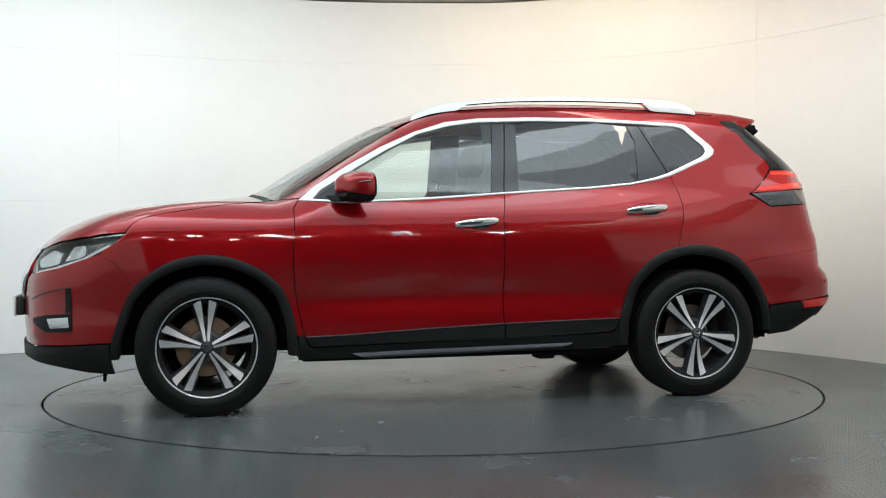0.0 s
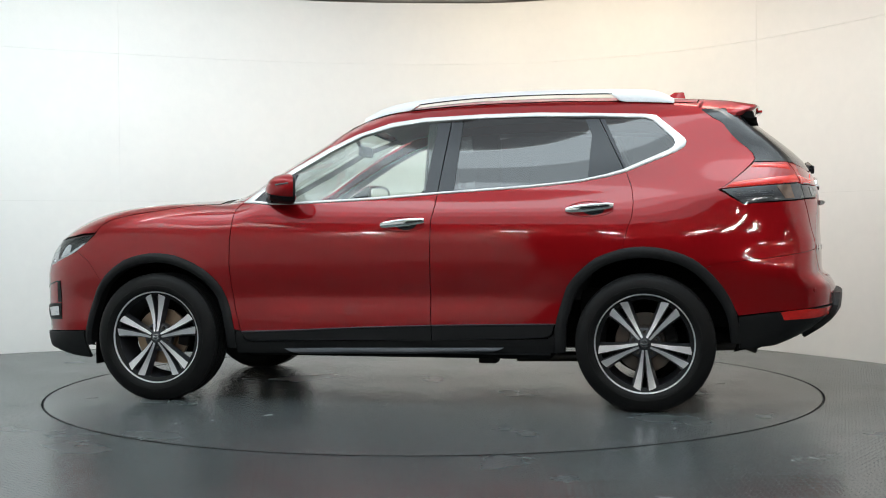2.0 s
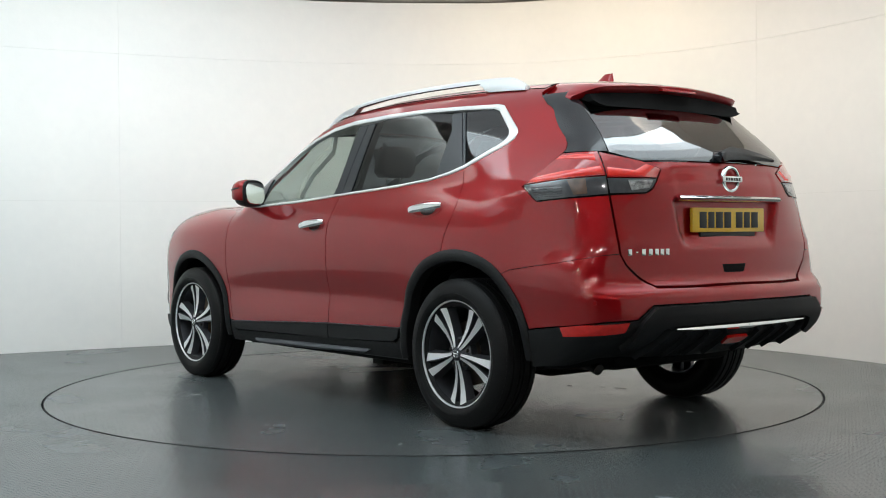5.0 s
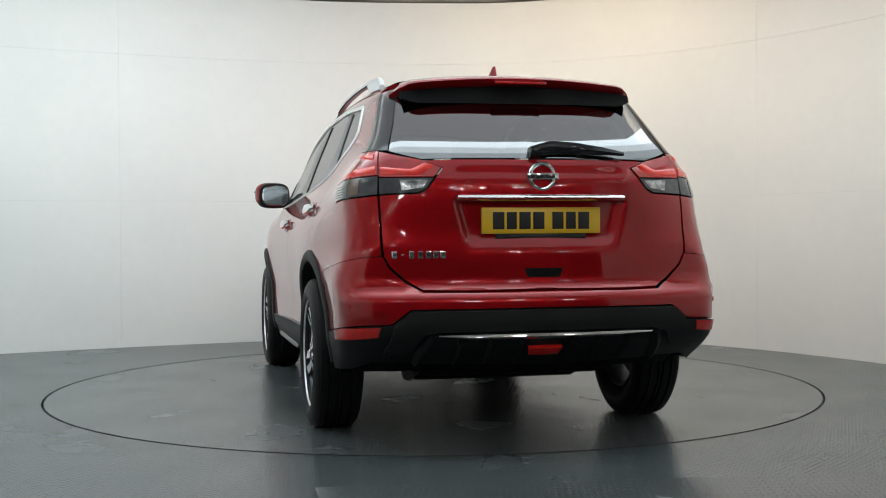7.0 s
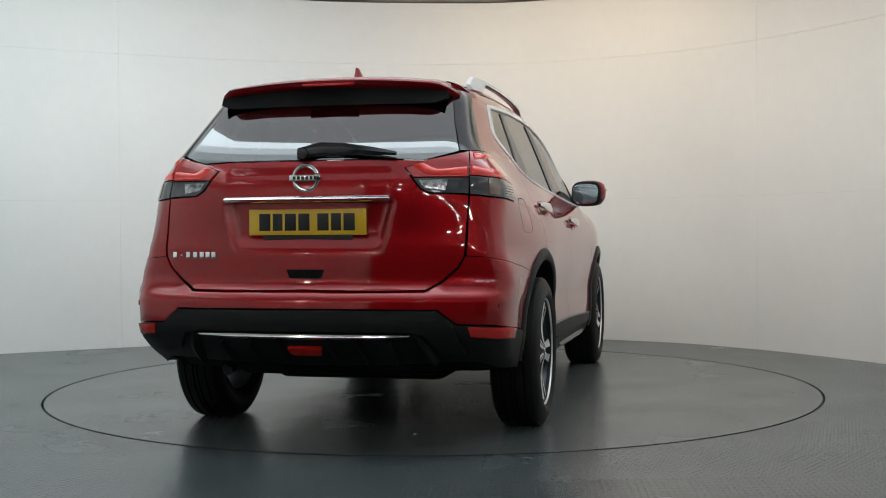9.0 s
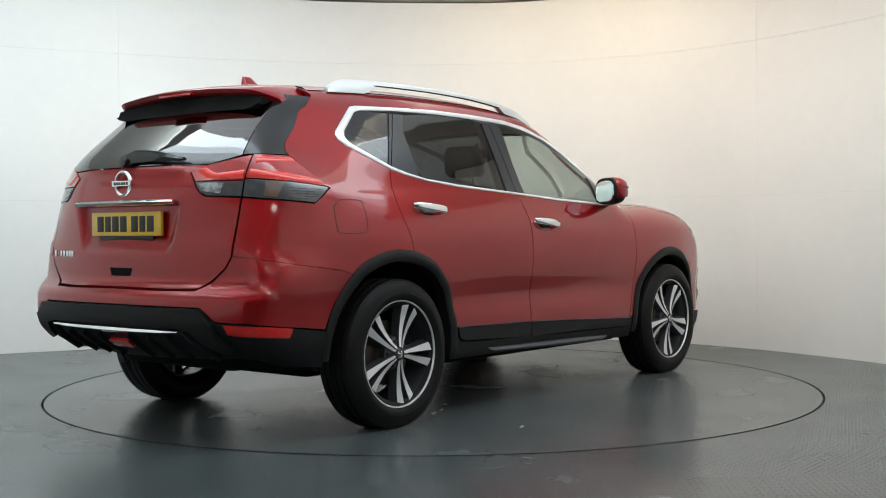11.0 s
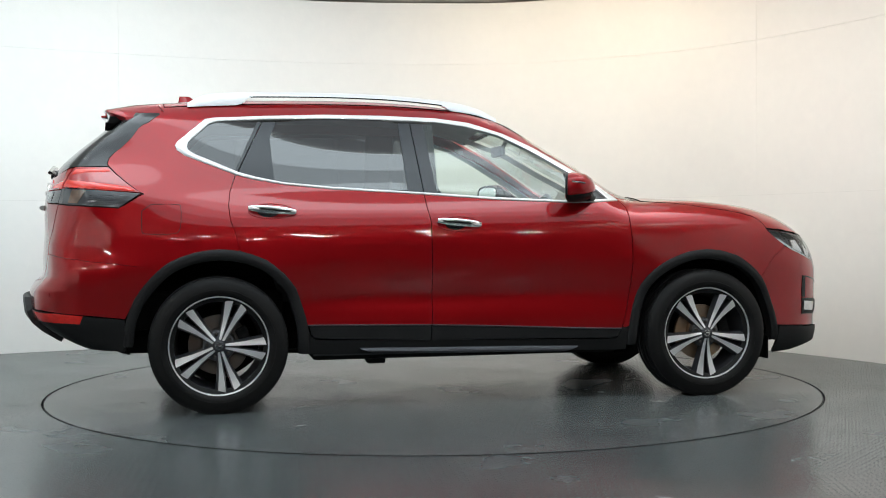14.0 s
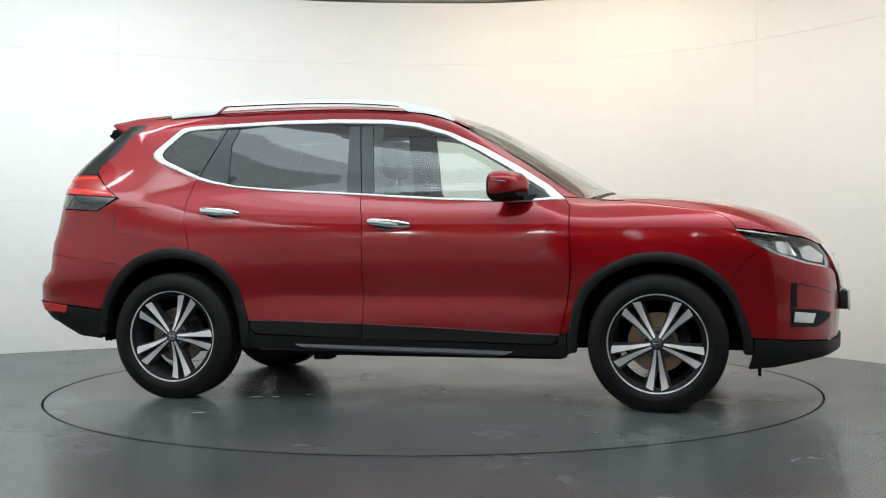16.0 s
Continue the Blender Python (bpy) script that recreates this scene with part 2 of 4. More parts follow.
def rounded(points, passes=2):
    """Cuts the corners of a closed outline."""
    p = np.array(points, float)
    for _ in range(passes):
        q = np.roll(p, -1, 0)
        p = np.stack([.75 * p + .25 * q, .25 * p + .75 * q], 1).reshape(-1, 2)
    return p


def inside(poly, pts):
    x, y = pts[:, :1], pts[:, 1:]
    a, b = poly, np.roll(poly, -1, 0)
    cross = (a[:, 1] > y) != (b[:, 1] > y)
    dy = np.where(b[:, 1] == a[:, 1], 1e-12, b[:, 1] - a[:, 1])
    return (cross & (x < (b[:, 0] - a[:, 0]) * (y - a[:, 1]) / dy + a[:, 0])).sum(1) % 2 == 1


from mathutils.geometry import delaunay_2d_cdt

CENTRES = (REAR_U - REAR_Y, FRONT_U + FRONT_Y)


def panel(name, points, mat, parent, sides=(1,), over=None, gap=.002, grid=.04, depth=.016, lift=0.0, dent=None, label="", flat=False):
    """A pressed panel on the car's skin: an outline in run and height (or in x and y for the top), rolled inward at its edge.
    sides: 1 the left half, -1 the right one, both for a panel that spans the middle. dent(points): metres inward."""
    over = over or wall_map
    p = np.array(points, float)
    middle = CENTRES if over is wall_map else ()
    area = (p[:, 0] * np.roll(p[:, 1], -1) - np.roll(p[:, 0], -1) * p[:, 1]).sum()
    if area < 0:
        p = p[::-1]
    out = []
    for a, b in zip(p, np.roll(p, -1, 0)):
        k = max(1, int(np.ceil(np.linalg.norm(b - a) / grid)))
        out += [a + (b - a) * i / k for i in range(k)]
    o = np.array(out)
    on_mid = np.array([any(abs(q[0] - c) < 2e-3 for c in middle) or (over is top_map and abs(q[1]) < 2e-3) for q in o])
    e0, e1 = o - np.roll(o, 1, 0), np.roll(o, -1, 0) - o
    nrm = lambda e: np.stack([-e[:, 1], e[:, 0]], 1) / np.maximum(np.linalg.norm(e, axis=1, keepdims=True), 1e-9)
    n = nrm(e0) + nrm(e1)
    n /= np.maximum((n * n).sum(1, keepdims=True) / 2, .35)
    shift = n * gap
    if over is wall_map:
        shift[on_mid, 0] = 0
    else:
        shift[on_mid, 1] = 0
    o = o + shift
    lo, hi = o.min(0), o.max(0)
    gx, gy = np.meshgrid(np.arange(lo[0] + grid / 2, hi[0], grid), np.arange(lo[1] + grid / 2, hi[1], grid))
    g = np.stack([gx.ravel(), gy.ravel()], 1)
    g = g[inside(o, g)] if len(g) else g
    if len(g):
        d = np.min(np.linalg.norm(g[:, None] - o[None], axis=2), 1)
        g = g[d > .45 * grid]
    co, _, tri, *_ = delaunay_2d_cdt([Vector(q) for q in np.concatenate([o, g])], [(i, (i + 1) % len(o)) for i in range(len(o))], [], 0, 1e-6)
    co = np.array([tuple(c) for c in co])
    tri = np.array([t for t in tri if len(t) == 3])
    tri = tri[inside(o, co[tri].mean(1))]
    q0, q1, q2 = co[tri[:, 0]], co[tri[:, 1]], co[tri[:, 2]]
    twice = np.abs((q1 - q0)[:, 0] * (q2 - q0)[:, 1] - (q1 - q0)[:, 1] * (q2 - q0)[:, 0])
    longest = np.max([np.linalg.norm(a - b, axis=1) for a, b in ((q0, q1), (q1, q2), (q2, q0))], 0)
    tri = tri[twice / longest > 3e-4]
    x = over(co)
    nv = skin_normal(x)
    x = x + nv * lift
    if dent:
        x = x - nv * dent(co)[:, None]
    edge_count = {}
    for t in tri:
        for a, b in ((t[0], t[1]), (t[1], t[2]), (t[2], t[0])):
            edge_count[(min(a, b), max(a, b))] = edge_count.get((min(a, b), max(a, b)), 0) + 1
    rim = []
    for t in tri:
        for a, b in ((t[0], t[1]), (t[1], t[2]), (t[2], t[0])):
            if edge_count[(min(a, b), max(a, b))] == 1 and not (abs(x[a, 1]) < 2e-3 and abs(x[b, 1]) < 2e-3):
                rim.append((a, b, [c for c in t if c != a and c != b][0]))
    verts, faces, normals = [], [], []
    for side in sides:
        base = len(verts)
        m = np.array((1, side, 1))
        verts += list(x * m)
        normals += list(nv * m)
        fn = np.cross(x[tri[:, 1]] - x[tri[:, 0]], x[tri[:, 2]] - x[tri[:, 0]])
        turn = ((fn * nv[tri[:, 0]]).sum(1) < 0) ^ (side < 0)
        faces += [tuple(base + (t[::-1] if w else t)) for t, w in zip(tri, turn)]
        for a, b, c in rim:
            along = x[b] - x[a]
            k = len(verts)
            # the edge first rolls over, then goes in
            mid = (nv[a] + nv[b]) / 2
            way = np.cross(along, mid)
            way /= max(np.linalg.norm(way), 1e-9)
            if np.dot(way, x[c] - x[a]) > 0:
                way = -way
            verts += [q * m for q in (x[a], x[b], x[b] - nv[b] * depth, x[a] - nv[a] * depth)]
            normals += [way * m] * 4
            faces.append((k, k + 1, k + 2, k + 3) if side > 0 else (k + 3, k + 2, k + 1, k))
    me = bpy.data.meshes.new(name)
    me.from_pydata([tuple(v) for v in verts], [], [tuple(int(i) for i in f) for f in faces])
    me.materials.append(mat)
    me.shade_smooth()
    if not dent and not flat:
        me.normals_split_custom_set_from_vertices([tuple(q) for q in normals])
    else:
        me.set_sharp_from_angle(angle=radians(50))
    ob = new(name, me)
    ob.parent = parent
    if label:
        tagged(ob, label)
    return ob


def strip(name, outer, inner, mat, parent, side=1, closed=False, lift=.006, depth=.02, step=.04, label="", crown=.3):
    """A trim band between two lines of equal count on the skin, proud of it by lift, with a crowned face."""
    def fine(line):
        r = []
        for a, b, k in zip(line, line[1:], counts):
            r += [a + (b - a) * i / k for i in range(k)]
        return np.array(r + [line[-1]])
    o, i = np.array(outer, float), np.array(inner, float)
    if closed:
        o, i = np.vstack([o, o[:1]]), np.vstack([i, i[:1]])
    counts = [max(1, int(np.ceil(np.linalg.norm(b - a) / step))) for a, b in zip(o, o[1:])]
    o, i = fine(o), fine(i)
    rows = []
    for w, h in ((0, -depth), (0, lift * .4), (.12, lift * .85), (.5, lift * (1 + crown)), (.88, lift * .85), (1, lift * .4), (1, -depth)):
        q = wall_map(o + (i - o) * w)
        rows.append((q + skin_normal(q) * h) * (1, side, 1))
    bm = bmesh.new()
    loft(bm, [[tuple(r[k]) for r in rows] for k in range(len(o))], closed=True, caps=not closed)
    return part(name, bm, mat, parent, label)


# ---- the studio ----
def smooth_line(points, per=10):
    p = [np.array(q, float) for q in points]
    p = [2 * p[0] - p[1]] + p + [2 * p[-1] - p[-2]]
    r = []
    for a, b, c, d in zip(p, p[1:], p[2:], p[3:]):
        for k in range(per):
            t = k / per
            r.append(.5 * (2 * b + (c - a) * t + (2 * a - 5 * b + 4 * c - d) * t * t + (3 * b - a - 3 * c + d) * t ** 3))
    return np.array(r + [p[-2]])


def along_line(line, gap):
    """Points of a line at even steps of gap."""
    d = np.concatenate([[0], np.cumsum(np.linalg.norm(np.diff(line, axis=0), axis=1))])
    s = np.arange(0, d[-1], gap)
    return np.stack([np.interp(s, d, line[:, 0]), np.interp(s, d, line[:, 1])], 1)


WALL_LINE = smooth_line([(-2.1, -7.4), (-3.7, -6.4), (-5.1, -4.6), (-5.8, -2.2), (-5.6, -.1), (-4.7, 1.3), (-3.39, 2.0), (-2.62, 2.4), (-1.58, 2.85), (-.5, 3.1),
                         (.8, 3.1), (1.91, 2.54), (2.42, 2.03), (2.83, 1.41), (3.25, .55), (3.9, -1.2), (4.7, -3.2), (5.2, -5.4), (5.3, -7.2)])
ROOM_HEIGHT, WALL_HEIGHT = 2.95, 2.935


def wall_material():
    m = material("white_wall_paint", (.80, .80, .78), .55, spots=(.74, .745, .735), scale=.9, bump=.12, bump_scale=35)
    return m


def floor_material(name, base, other, turn, relief):
    """Rubber sheet with a raised lozenge pattern, scuffed and half polished."""
    m = material(name, base, .25, spots=other, scale=1.6, rough_var=.09)
    n, l = m.node_tree.nodes, m.node_tree.links
    b = n["Principled BSDF"]
    b.inputs["Specular IOR Level"].default_value = .6
    co, mp = n.new("ShaderNodeTexCoord"), n.new("ShaderNodeMapping")
    l.new(co.outputs["Object"], mp.inputs["Vector"])
    mp.inputs["Rotation"].default_value = (0, 0, radians(turn))
    # small raised lozenges, every other one turned by a quarter
    def vec(op, *ins):
        v = n.new("ShaderNodeVectorMath")
        v.operation = op
        for slot, value in zip(v.inputs, ins):
            if isinstance(value, tuple):
                slot.default_value = value
            else:
                l.new(value, slot)
        return v
    grid = vec("MULTIPLY", mp.outputs[0], (40, 40, 0)).outputs[0]
    cell = vec("SUBTRACT", vec("FRACTION", grid).outputs[0], (.5, .5, 0)).outputs[0]
    long_x = vec("LENGTH", vec("MULTIPLY", cell, (1.0, 2.8, 0)).outputs[0]).outputs["Value"]
    long_y = vec("LENGTH", vec("MULTIPLY", cell, (2.8, 1.0, 0)).outputs[0]).outputs["Value"]
    odd = n.new("ShaderNodeMath")
    odd.operation = "FLOORED_MODULO"
    odd.inputs[1].default_value = 2
    l.new(vec("DOT_PRODUCT", vec("FLOOR", grid).outputs[0], (1, 1, 0)).outputs["Value"], odd.inputs[0])
    pick = n.new("ShaderNodeMix")
    l.new(odd.outputs[0], pick.inputs[0]), l.new(long_x, pick.inputs[2]), l.new(long_y, pick.inputs[3])
    top = n.new("ShaderNodeMapRange")
    top.inputs[1].default_value, top.inputs[2].default_value, top.inputs[3].default_value, top.inputs[4].default_value = .28, .5, 1, 0
    l.new(pick.outputs[0], top.inputs[0])
    k = n.new("ShaderNodeBump")
    k.inputs["Strength"].default_value, k.inputs["Distance"].default_value = relief, .003
    l.new(top.outputs[0], k.inputs["Height"]), l.new(k.outputs[0], b.inputs["Normal"])
    return m


WALL_PAINT = wall_material()
JOINT = material("board_joint", (.66, .66, .64), .8, spots=(.58, .58, .57), scale=3)
CEILING_PAINT = material("ceiling_paint", (.72, .71, .68), .8, spots=(.66, .65, .62), scale=.7)
# the hall's dimness is put into this near-black colour
DARK_ROOM = material("dim_room_tone", (.04, .037, .035), .7, spots=(.06, .055, .05), scale=.6)
FLOOR = floor_material("rubber_floor", (.054, .070, .073), (.075, .091, .094), 38, 1.0)
DISC_FLOOR = floor_material("turntable_rubber", (.068, .081, .084), (.096, .110, .112), 20, .32)
SHEET_FLOOR = floor_material("loose_sheet_rubber", (.062, .075, .077), (.084, .097, .098), 4, .9)
GAP_BLACK = material("gap_black", (.006, .006, .006), .8)
FLAKE = material("worn_flake", (.20, .20, .19), .5, spots=(.32, .32, .30), scale=30)
RING_R = 2.267


def ring_faces(bm, r0, r1, z0, z1, steps=180):
    lathe(bm, [(r1, z0), (r1, z1), (r0, z1), (r0, z0)], steps, Matrix.Rotation(radians(90), 4, "X"))


def studio():
    # the floor round the turntable, with a round hole for it
    bm = bmesh.new()
    steps = 180
    inner = [bm.verts.new(((RING_R + .008) * math.cos(a), (RING_R + .008) * math.sin(a), 0)) for a in (2 * math.pi * k / steps for k in range(steps))]
    low = [bm.verts.new((v.co.x, v.co.y, -.05)) for v in inner]
    outer = []
    for v in inner:
        d = v.co.normalized()
        s = 18 / max(abs(d.x), abs(d.y))
        outer.append(bm.verts.new((d.x * s, d.y * s, 0)))
    for k in range(steps):
        j = (k + 1) % steps
        bm.faces.new((inner[k], outer[k], outer[j], inner[j]))
        bm.faces.new((low[k], inner[k], inner[j], low[j]))
    tagged(part("floor", bm, FLOOR), "grey-green ribbed rubber studio floor, scuffed", "floor", kind="structure")
    bm = bmesh.new()
    bmesh.ops.create_circle(bm, cap_ends=True, segments=96, radius=RING_R + .2, matrix=Matrix.Translation((0, 0, -.05)))
    tagged(part("floor_pit", bm, GAP_BLACK), "black pit under the turntable edge", "floor", kind="structure")
    bm = bmesh.new()
    ring = [(-.44, -2.86), (2.0, -2.68), (2.55, -5.6), (.16, -5.8)]
    loft(bm, [[(x, y, .0005) for x, y in ring], [(x, y, .0035) for x, y in ring], [(x * .998 + .002, y * .999, .0045) for x, y in ring]])
    tagged(part("floor_sheet", bm, SHEET_FLOOR, angle=20), "paler loose sheet of ribbed rubber on the floor", "floor", kind="structure")
    # the white curved wall, in boards
    line = along_line(WALL_LINE, .122)
    back = new("wall_curved")
    tagged(back, "curved white painted studio wall in boards with fine joints", "wall", kind="structure")
    bm = bmesh.new()
    away = np.gradient(line, axis=0)
    away = np.stack([-away[:, 1], away[:, 0]], 1) / np.linalg.norm(away, axis=1, keepdims=True)
    loft(bm, [[(*(line[i] + away[i] * .004), 0), (*(line[i] + away[i] * .12), 0), (*(line[i] + away[i] * .12), WALL_HEIGHT - .004), (*(line[i] + away[i] * .004), WALL_HEIGHT - .004)] for i in range(len(line))])
    part("backing", bm, JOINT, back)
    near = lambda x, y: int(np.argmin(np.linalg.norm(line - (x, y), axis=1)))
    left, right = near(-2.5, 2.44), near(2.48, 1.95)
    cuts = sorted({0, len(line) - 1, left, right} | set(range(left, 0, -20)) | set(range(right, len(line), 20)))
    for a, b in zip(cuts, cuts[1:]):
        if b - a < 2:
            continue
        for z0, z1 in ((0, 1.2), (1.2, 2.4), (2.4, WALL_HEIGHT)):
            bm = bmesh.new()
            secs = []
            for i in range(a, b + 1):
                q = line[i].copy()
                if i == a:
                    q = q + (line[i + 1] - line[i]) * .004
                if i == b:
                    q = q - (line[i] - line[i - 1]) * .004
                f, g = q - away[i] * .006, q + away[i] * .002
                secs.append([(*f, z0 + .0008), (*g, z0 + .0008), (*g, z1 - .0008), (*f, z1 - .0008)])
            loft(bm, secs)
            part("board", bm, WALL_PAINT, back)
    # ceiling, and near-black walls standing in for the dim room behind the camera
    bm = bmesh.new()
    box(bm, -18, 18, -8.8, 18, ROOM_HEIGHT, ROOM_HEIGHT + .2, 0)
    tagged(part("ceiling", bm, CEILING_PAINT), "plain off-white studio ceiling", "ceiling", kind="structure")
    bm = bmesh.new()
    box(bm, -18, 18, -18, -8.8, ROOM_HEIGHT, ROOM_HEIGHT + .2, 0)
    tagged(part("ceiling_hall", bm, DARK_ROOM), "unseen near-black ceiling standing in for the dim hall", "ceiling", kind="structure")
    for name, x0, x1, y0, y1 in (("wall_south", -18, 18, -18, -17.8), ("wall_north", -18, 18, 17.8, 18), ("wall_west", -18, -17.8, -18, 18), ("wall_east", 17.8, 18, -18, 18)):
        bm = bmesh.new()
        box(bm, x0, x1, y0, y1, 0, ROOM_HEIGHT, 0)
        tagged(part(name, bm, DARK_ROOM), "unseen near-black wall standing in for the dim hall", "wall", kind="structure")


studio()


def ceiling_spots():
    """Small bright spots in the ceiling at the mouth of the studio."""
    bm = bmesh.new()
    box(bm, -.13, .13, -.06, .06, .012, .045, .006)
    first = part("housing", bm, DARK_ROOM)
    spot = new("ceiling_spot")
    first.parent = spot
    bm = bmesh.new()
    box(bm, -.12, .12, -.05, .05, .004, .014, .003)
    part("lens", bm, SPOT_GLOW, spot, "glowing white lens")
    tagged(spot, "small bright rectangular spotlight on the ceiling", "spotlight", "ceiling spots")
    places = [(-3.4, -6.3, 20), (-1.9, -6.7, -8), (-.5, -6.4, 15), (1.0, -6.8, -20), (2.4, -6.5, 8), (3.8, -6.7, 40),
              (-2.6, -8.2, -15), (-.9, -8.5, 10), (.7, -8.1, 30), (2.0, -8.5, -10), (3.3, -8.2, 25), (1.4, -7.5, 60)]
    at = lambda q: pose(q[0], q[1], ROOM_HEIGHT - .045, 0, 0, q[2])
    for q in places[1:]:
        copy_thing(spot, at(q))
    spot.matrix_world = at(places[0])


ceiling_spots()


def ceiling_glow():
    """Unseen glowing rings for the lit ceiling, open towards the curved wall, fading outward."""
    lamp = new("ceiling_glow")
    tagged(lamp, "unseen glowing rings standing in for the brightly lit ceiling", "ceiling light")
    for r0, r1, strength in RING_GLOW:
        glow = material("lit_ceiling_glow", (.8, .8, .8), .6, Emission_Color=(.80, .93, 1.0, 1), Emission_Strength=strength)
        bm = bmesh.new()
        secs = []
        for k in range(61):
            a = radians(-168 + 156 * k / 60)
            c, d = math.cos(a), math.sin(a)
            secs.append([(r * c, r * d, z) for r, z in ((r0, 2.932), (r1, 2.932), (r1, 2.944), (r0, 2.944))])
        loft(bm, secs)
        part("glow_ring", bm, glow, lamp, smooth=False)


ceiling_glow()


def turntable():
    t = new("turntable")
    tagged(t, "round grey ribbed rubber car turntable with a dark edge gap", "turntable")
    bm = bmesh.new()
    lathe(bm, [(0.0001, .0), (1.0, .0), (RING_R - .004, 0), (RING_R, -.004), (RING_R, -.045)], 180, Matrix.Rotation(radians(90), 4, "X"))
    part("deck", bm, DISC_FLOOR, t)
    bm = bmesh.new()
    lathe(bm, [(RING_R - .006, -.002), (RING_R - .006, .0015), (RING_R - .001, .0015), (RING_R - .001, -.04)], 180, Matrix.Rotation(radians(90), 4, "X"))
    part("edge_trim", bm, GAP_BLACK, t, "dark steel edge of the deck")
    # flakes of worn rubber and tape left on the deck
    rng = random.Random(4)
    for k in range(16):
        bm = bmesh.new()
        a, r = rng.uniform(0, 6.28), rng.uniform(.7, 2.05)
        w, h = rng.uniform(.012, .05), rng.uniform(.006, .014)
        ring = [(w * math.cos(q) * rng.uniform(.6, 1), h * math.sin(q) * rng.uniform(.5, 1)) for q in (2 * math.pi * j / 9 for j in range(9))]
        loft(bm, [[(x, y, 0) for x, y in ring], [(x * .9, y * .9, .0015) for x, y in ring]])
        ob = part("floor_flake", bm, FLAKE, t)
        ob.matrix_basis = pose(r * math.cos(a), r * math.sin(a), .0003, 0, 0, math.degrees(a) + rng.uniform(-30, 30))
    return t


table = turntable()


# ---- the car: outlines in run and height ----
CHROME_OUT = [(.869, 1.105), (.708, 1.093), (.587, 1.09), (.162, 1.108), (-.253, 1.137), (-.757, 1.167), (-1.004, 1.191), (-1.161, 1.218), (-1.256, 1.243),
              (-1.515, 1.346), (-1.556, 1.375), (-1.565, 1.4), (-1.554, 1.42), (-1.408, 1.547), (-1.361, 1.555), (-1.093, 1.567), (-.779, 1.578), (-.464, 1.577),
              (-.15, 1.566), (.039, 1.541), (.226, 1.481), (.412, 1.396), (.597, 1.293), (.78, 1.179)]
CHROME_IN = [(.797, 1.113), (.694, 1.106), (.587, 1.102), (.162, 1.121), (-.253, 1.149), (-.757, 1.18), (-1.005, 1.203), (-1.146, 1.231), (-1.241, 1.258),
             (-1.469, 1.356), (-1.496, 1.375), (-1.507, 1.394), (-1.497, 1.42), (-1.389, 1.52), (-1.343, 1.534), (-1.091, 1.548), (-.777, 1.556), (-.463, 1.554),
             (-.149, 1.543), (.026, 1.518), (.201, 1.469), (.387, 1.378), (.556, 1.281), (.752, 1.160)]
C_SPLIT = [(-1.256, 1.243), (-1.286, 1.158), (-1.296, 1.08), (-1.288, 1.004), (-1.266, .943), (-1.242, .843)]
B_SPLIT = [(-.253, 1.137), (-.245, 1.072), (-.229, .996), (-.226, .724), (-.225, .481), (-.229, .436)]
DOOR_FRONT = [(.899, 1.065), (.902, .973), (.908, .883), (.911, .763), (.902, .641), (.883, .52), (.862, .43), (.850, .392)]
ARCH_F = [(1.935, .30), (1.924, .371), (1.88, .493), (1.812, .615), (1.719, .70), (1.59, .769), (1.471, .811), (1.355, .826), (1.235, .812), (1.123, .77), (1.035, .715), (.962, .636),
          (.915, .52), (.892, .395), (.885, .30)]
ARCH_R = [(-.888, .30), (-.895, .449), (-.919, .537), (-.955, .643), (-1.014, .719), (-1.105, .793), (-1.227, .838), (-1.349, .852), (-1.471, .836), (-1.594, .79),
          (-1.688, .713), (-1.773, .605), (-1.823, .497), (-1.85, .36)]
HEAD = [(1.821, .934), (1.9, .931), (2.05, .916), (2.20, .900), (2.34, .880), (2.42, .855), (2.45, .80), (2.43, .735), (2.30, .752), (2.20, .768), (2.05, .812), (1.96, .848), (1.89, .884)]
BONNET_LINE = [(1.79, .985), (1.74, 1.012), (1.63, 1.03), (1.534, 1.043), (1.384, 1.064), (1.296, 1.078), (1.2, 1.09)]
ROOF_EDGE = [(1.03, .70), (.95, .672), (.80, .632), (.60, .598), (.40, .578), (.20, .566), (0, .558), (-.4, .552), (-.9, .55), (-1.3, .548), (-1.62, .545)]


ARCH_F, ARCH_R = ([tuple(q) for q in smooth_line(a, 3)] for a in (ARCH_F, ARCH_R))


def on_top(line):
    """Run and height on the wall as x and y seen from above."""
    q = wall_map(np.array(line, float))
    return [(a, b) for a, b in q[:, :2]]


def on_wall(line):
    """x and y seen from above as run and height on the flank."""
    q = top_map(np.array(line, float))
    return [(a, c) for a, c in q[:, (0, 2)]]


car = new("car")
tagged(car, "red SUV with black cladding and chrome trim on a turntable", "car")
MID_R, MID_F = CENTRES


def arch_in(line, by, centre):
    p = np.array(line, float)
    d = np.array(centre) - p
    return p + d / np.linalg.norm(d, axis=1, keepdims=True) * by


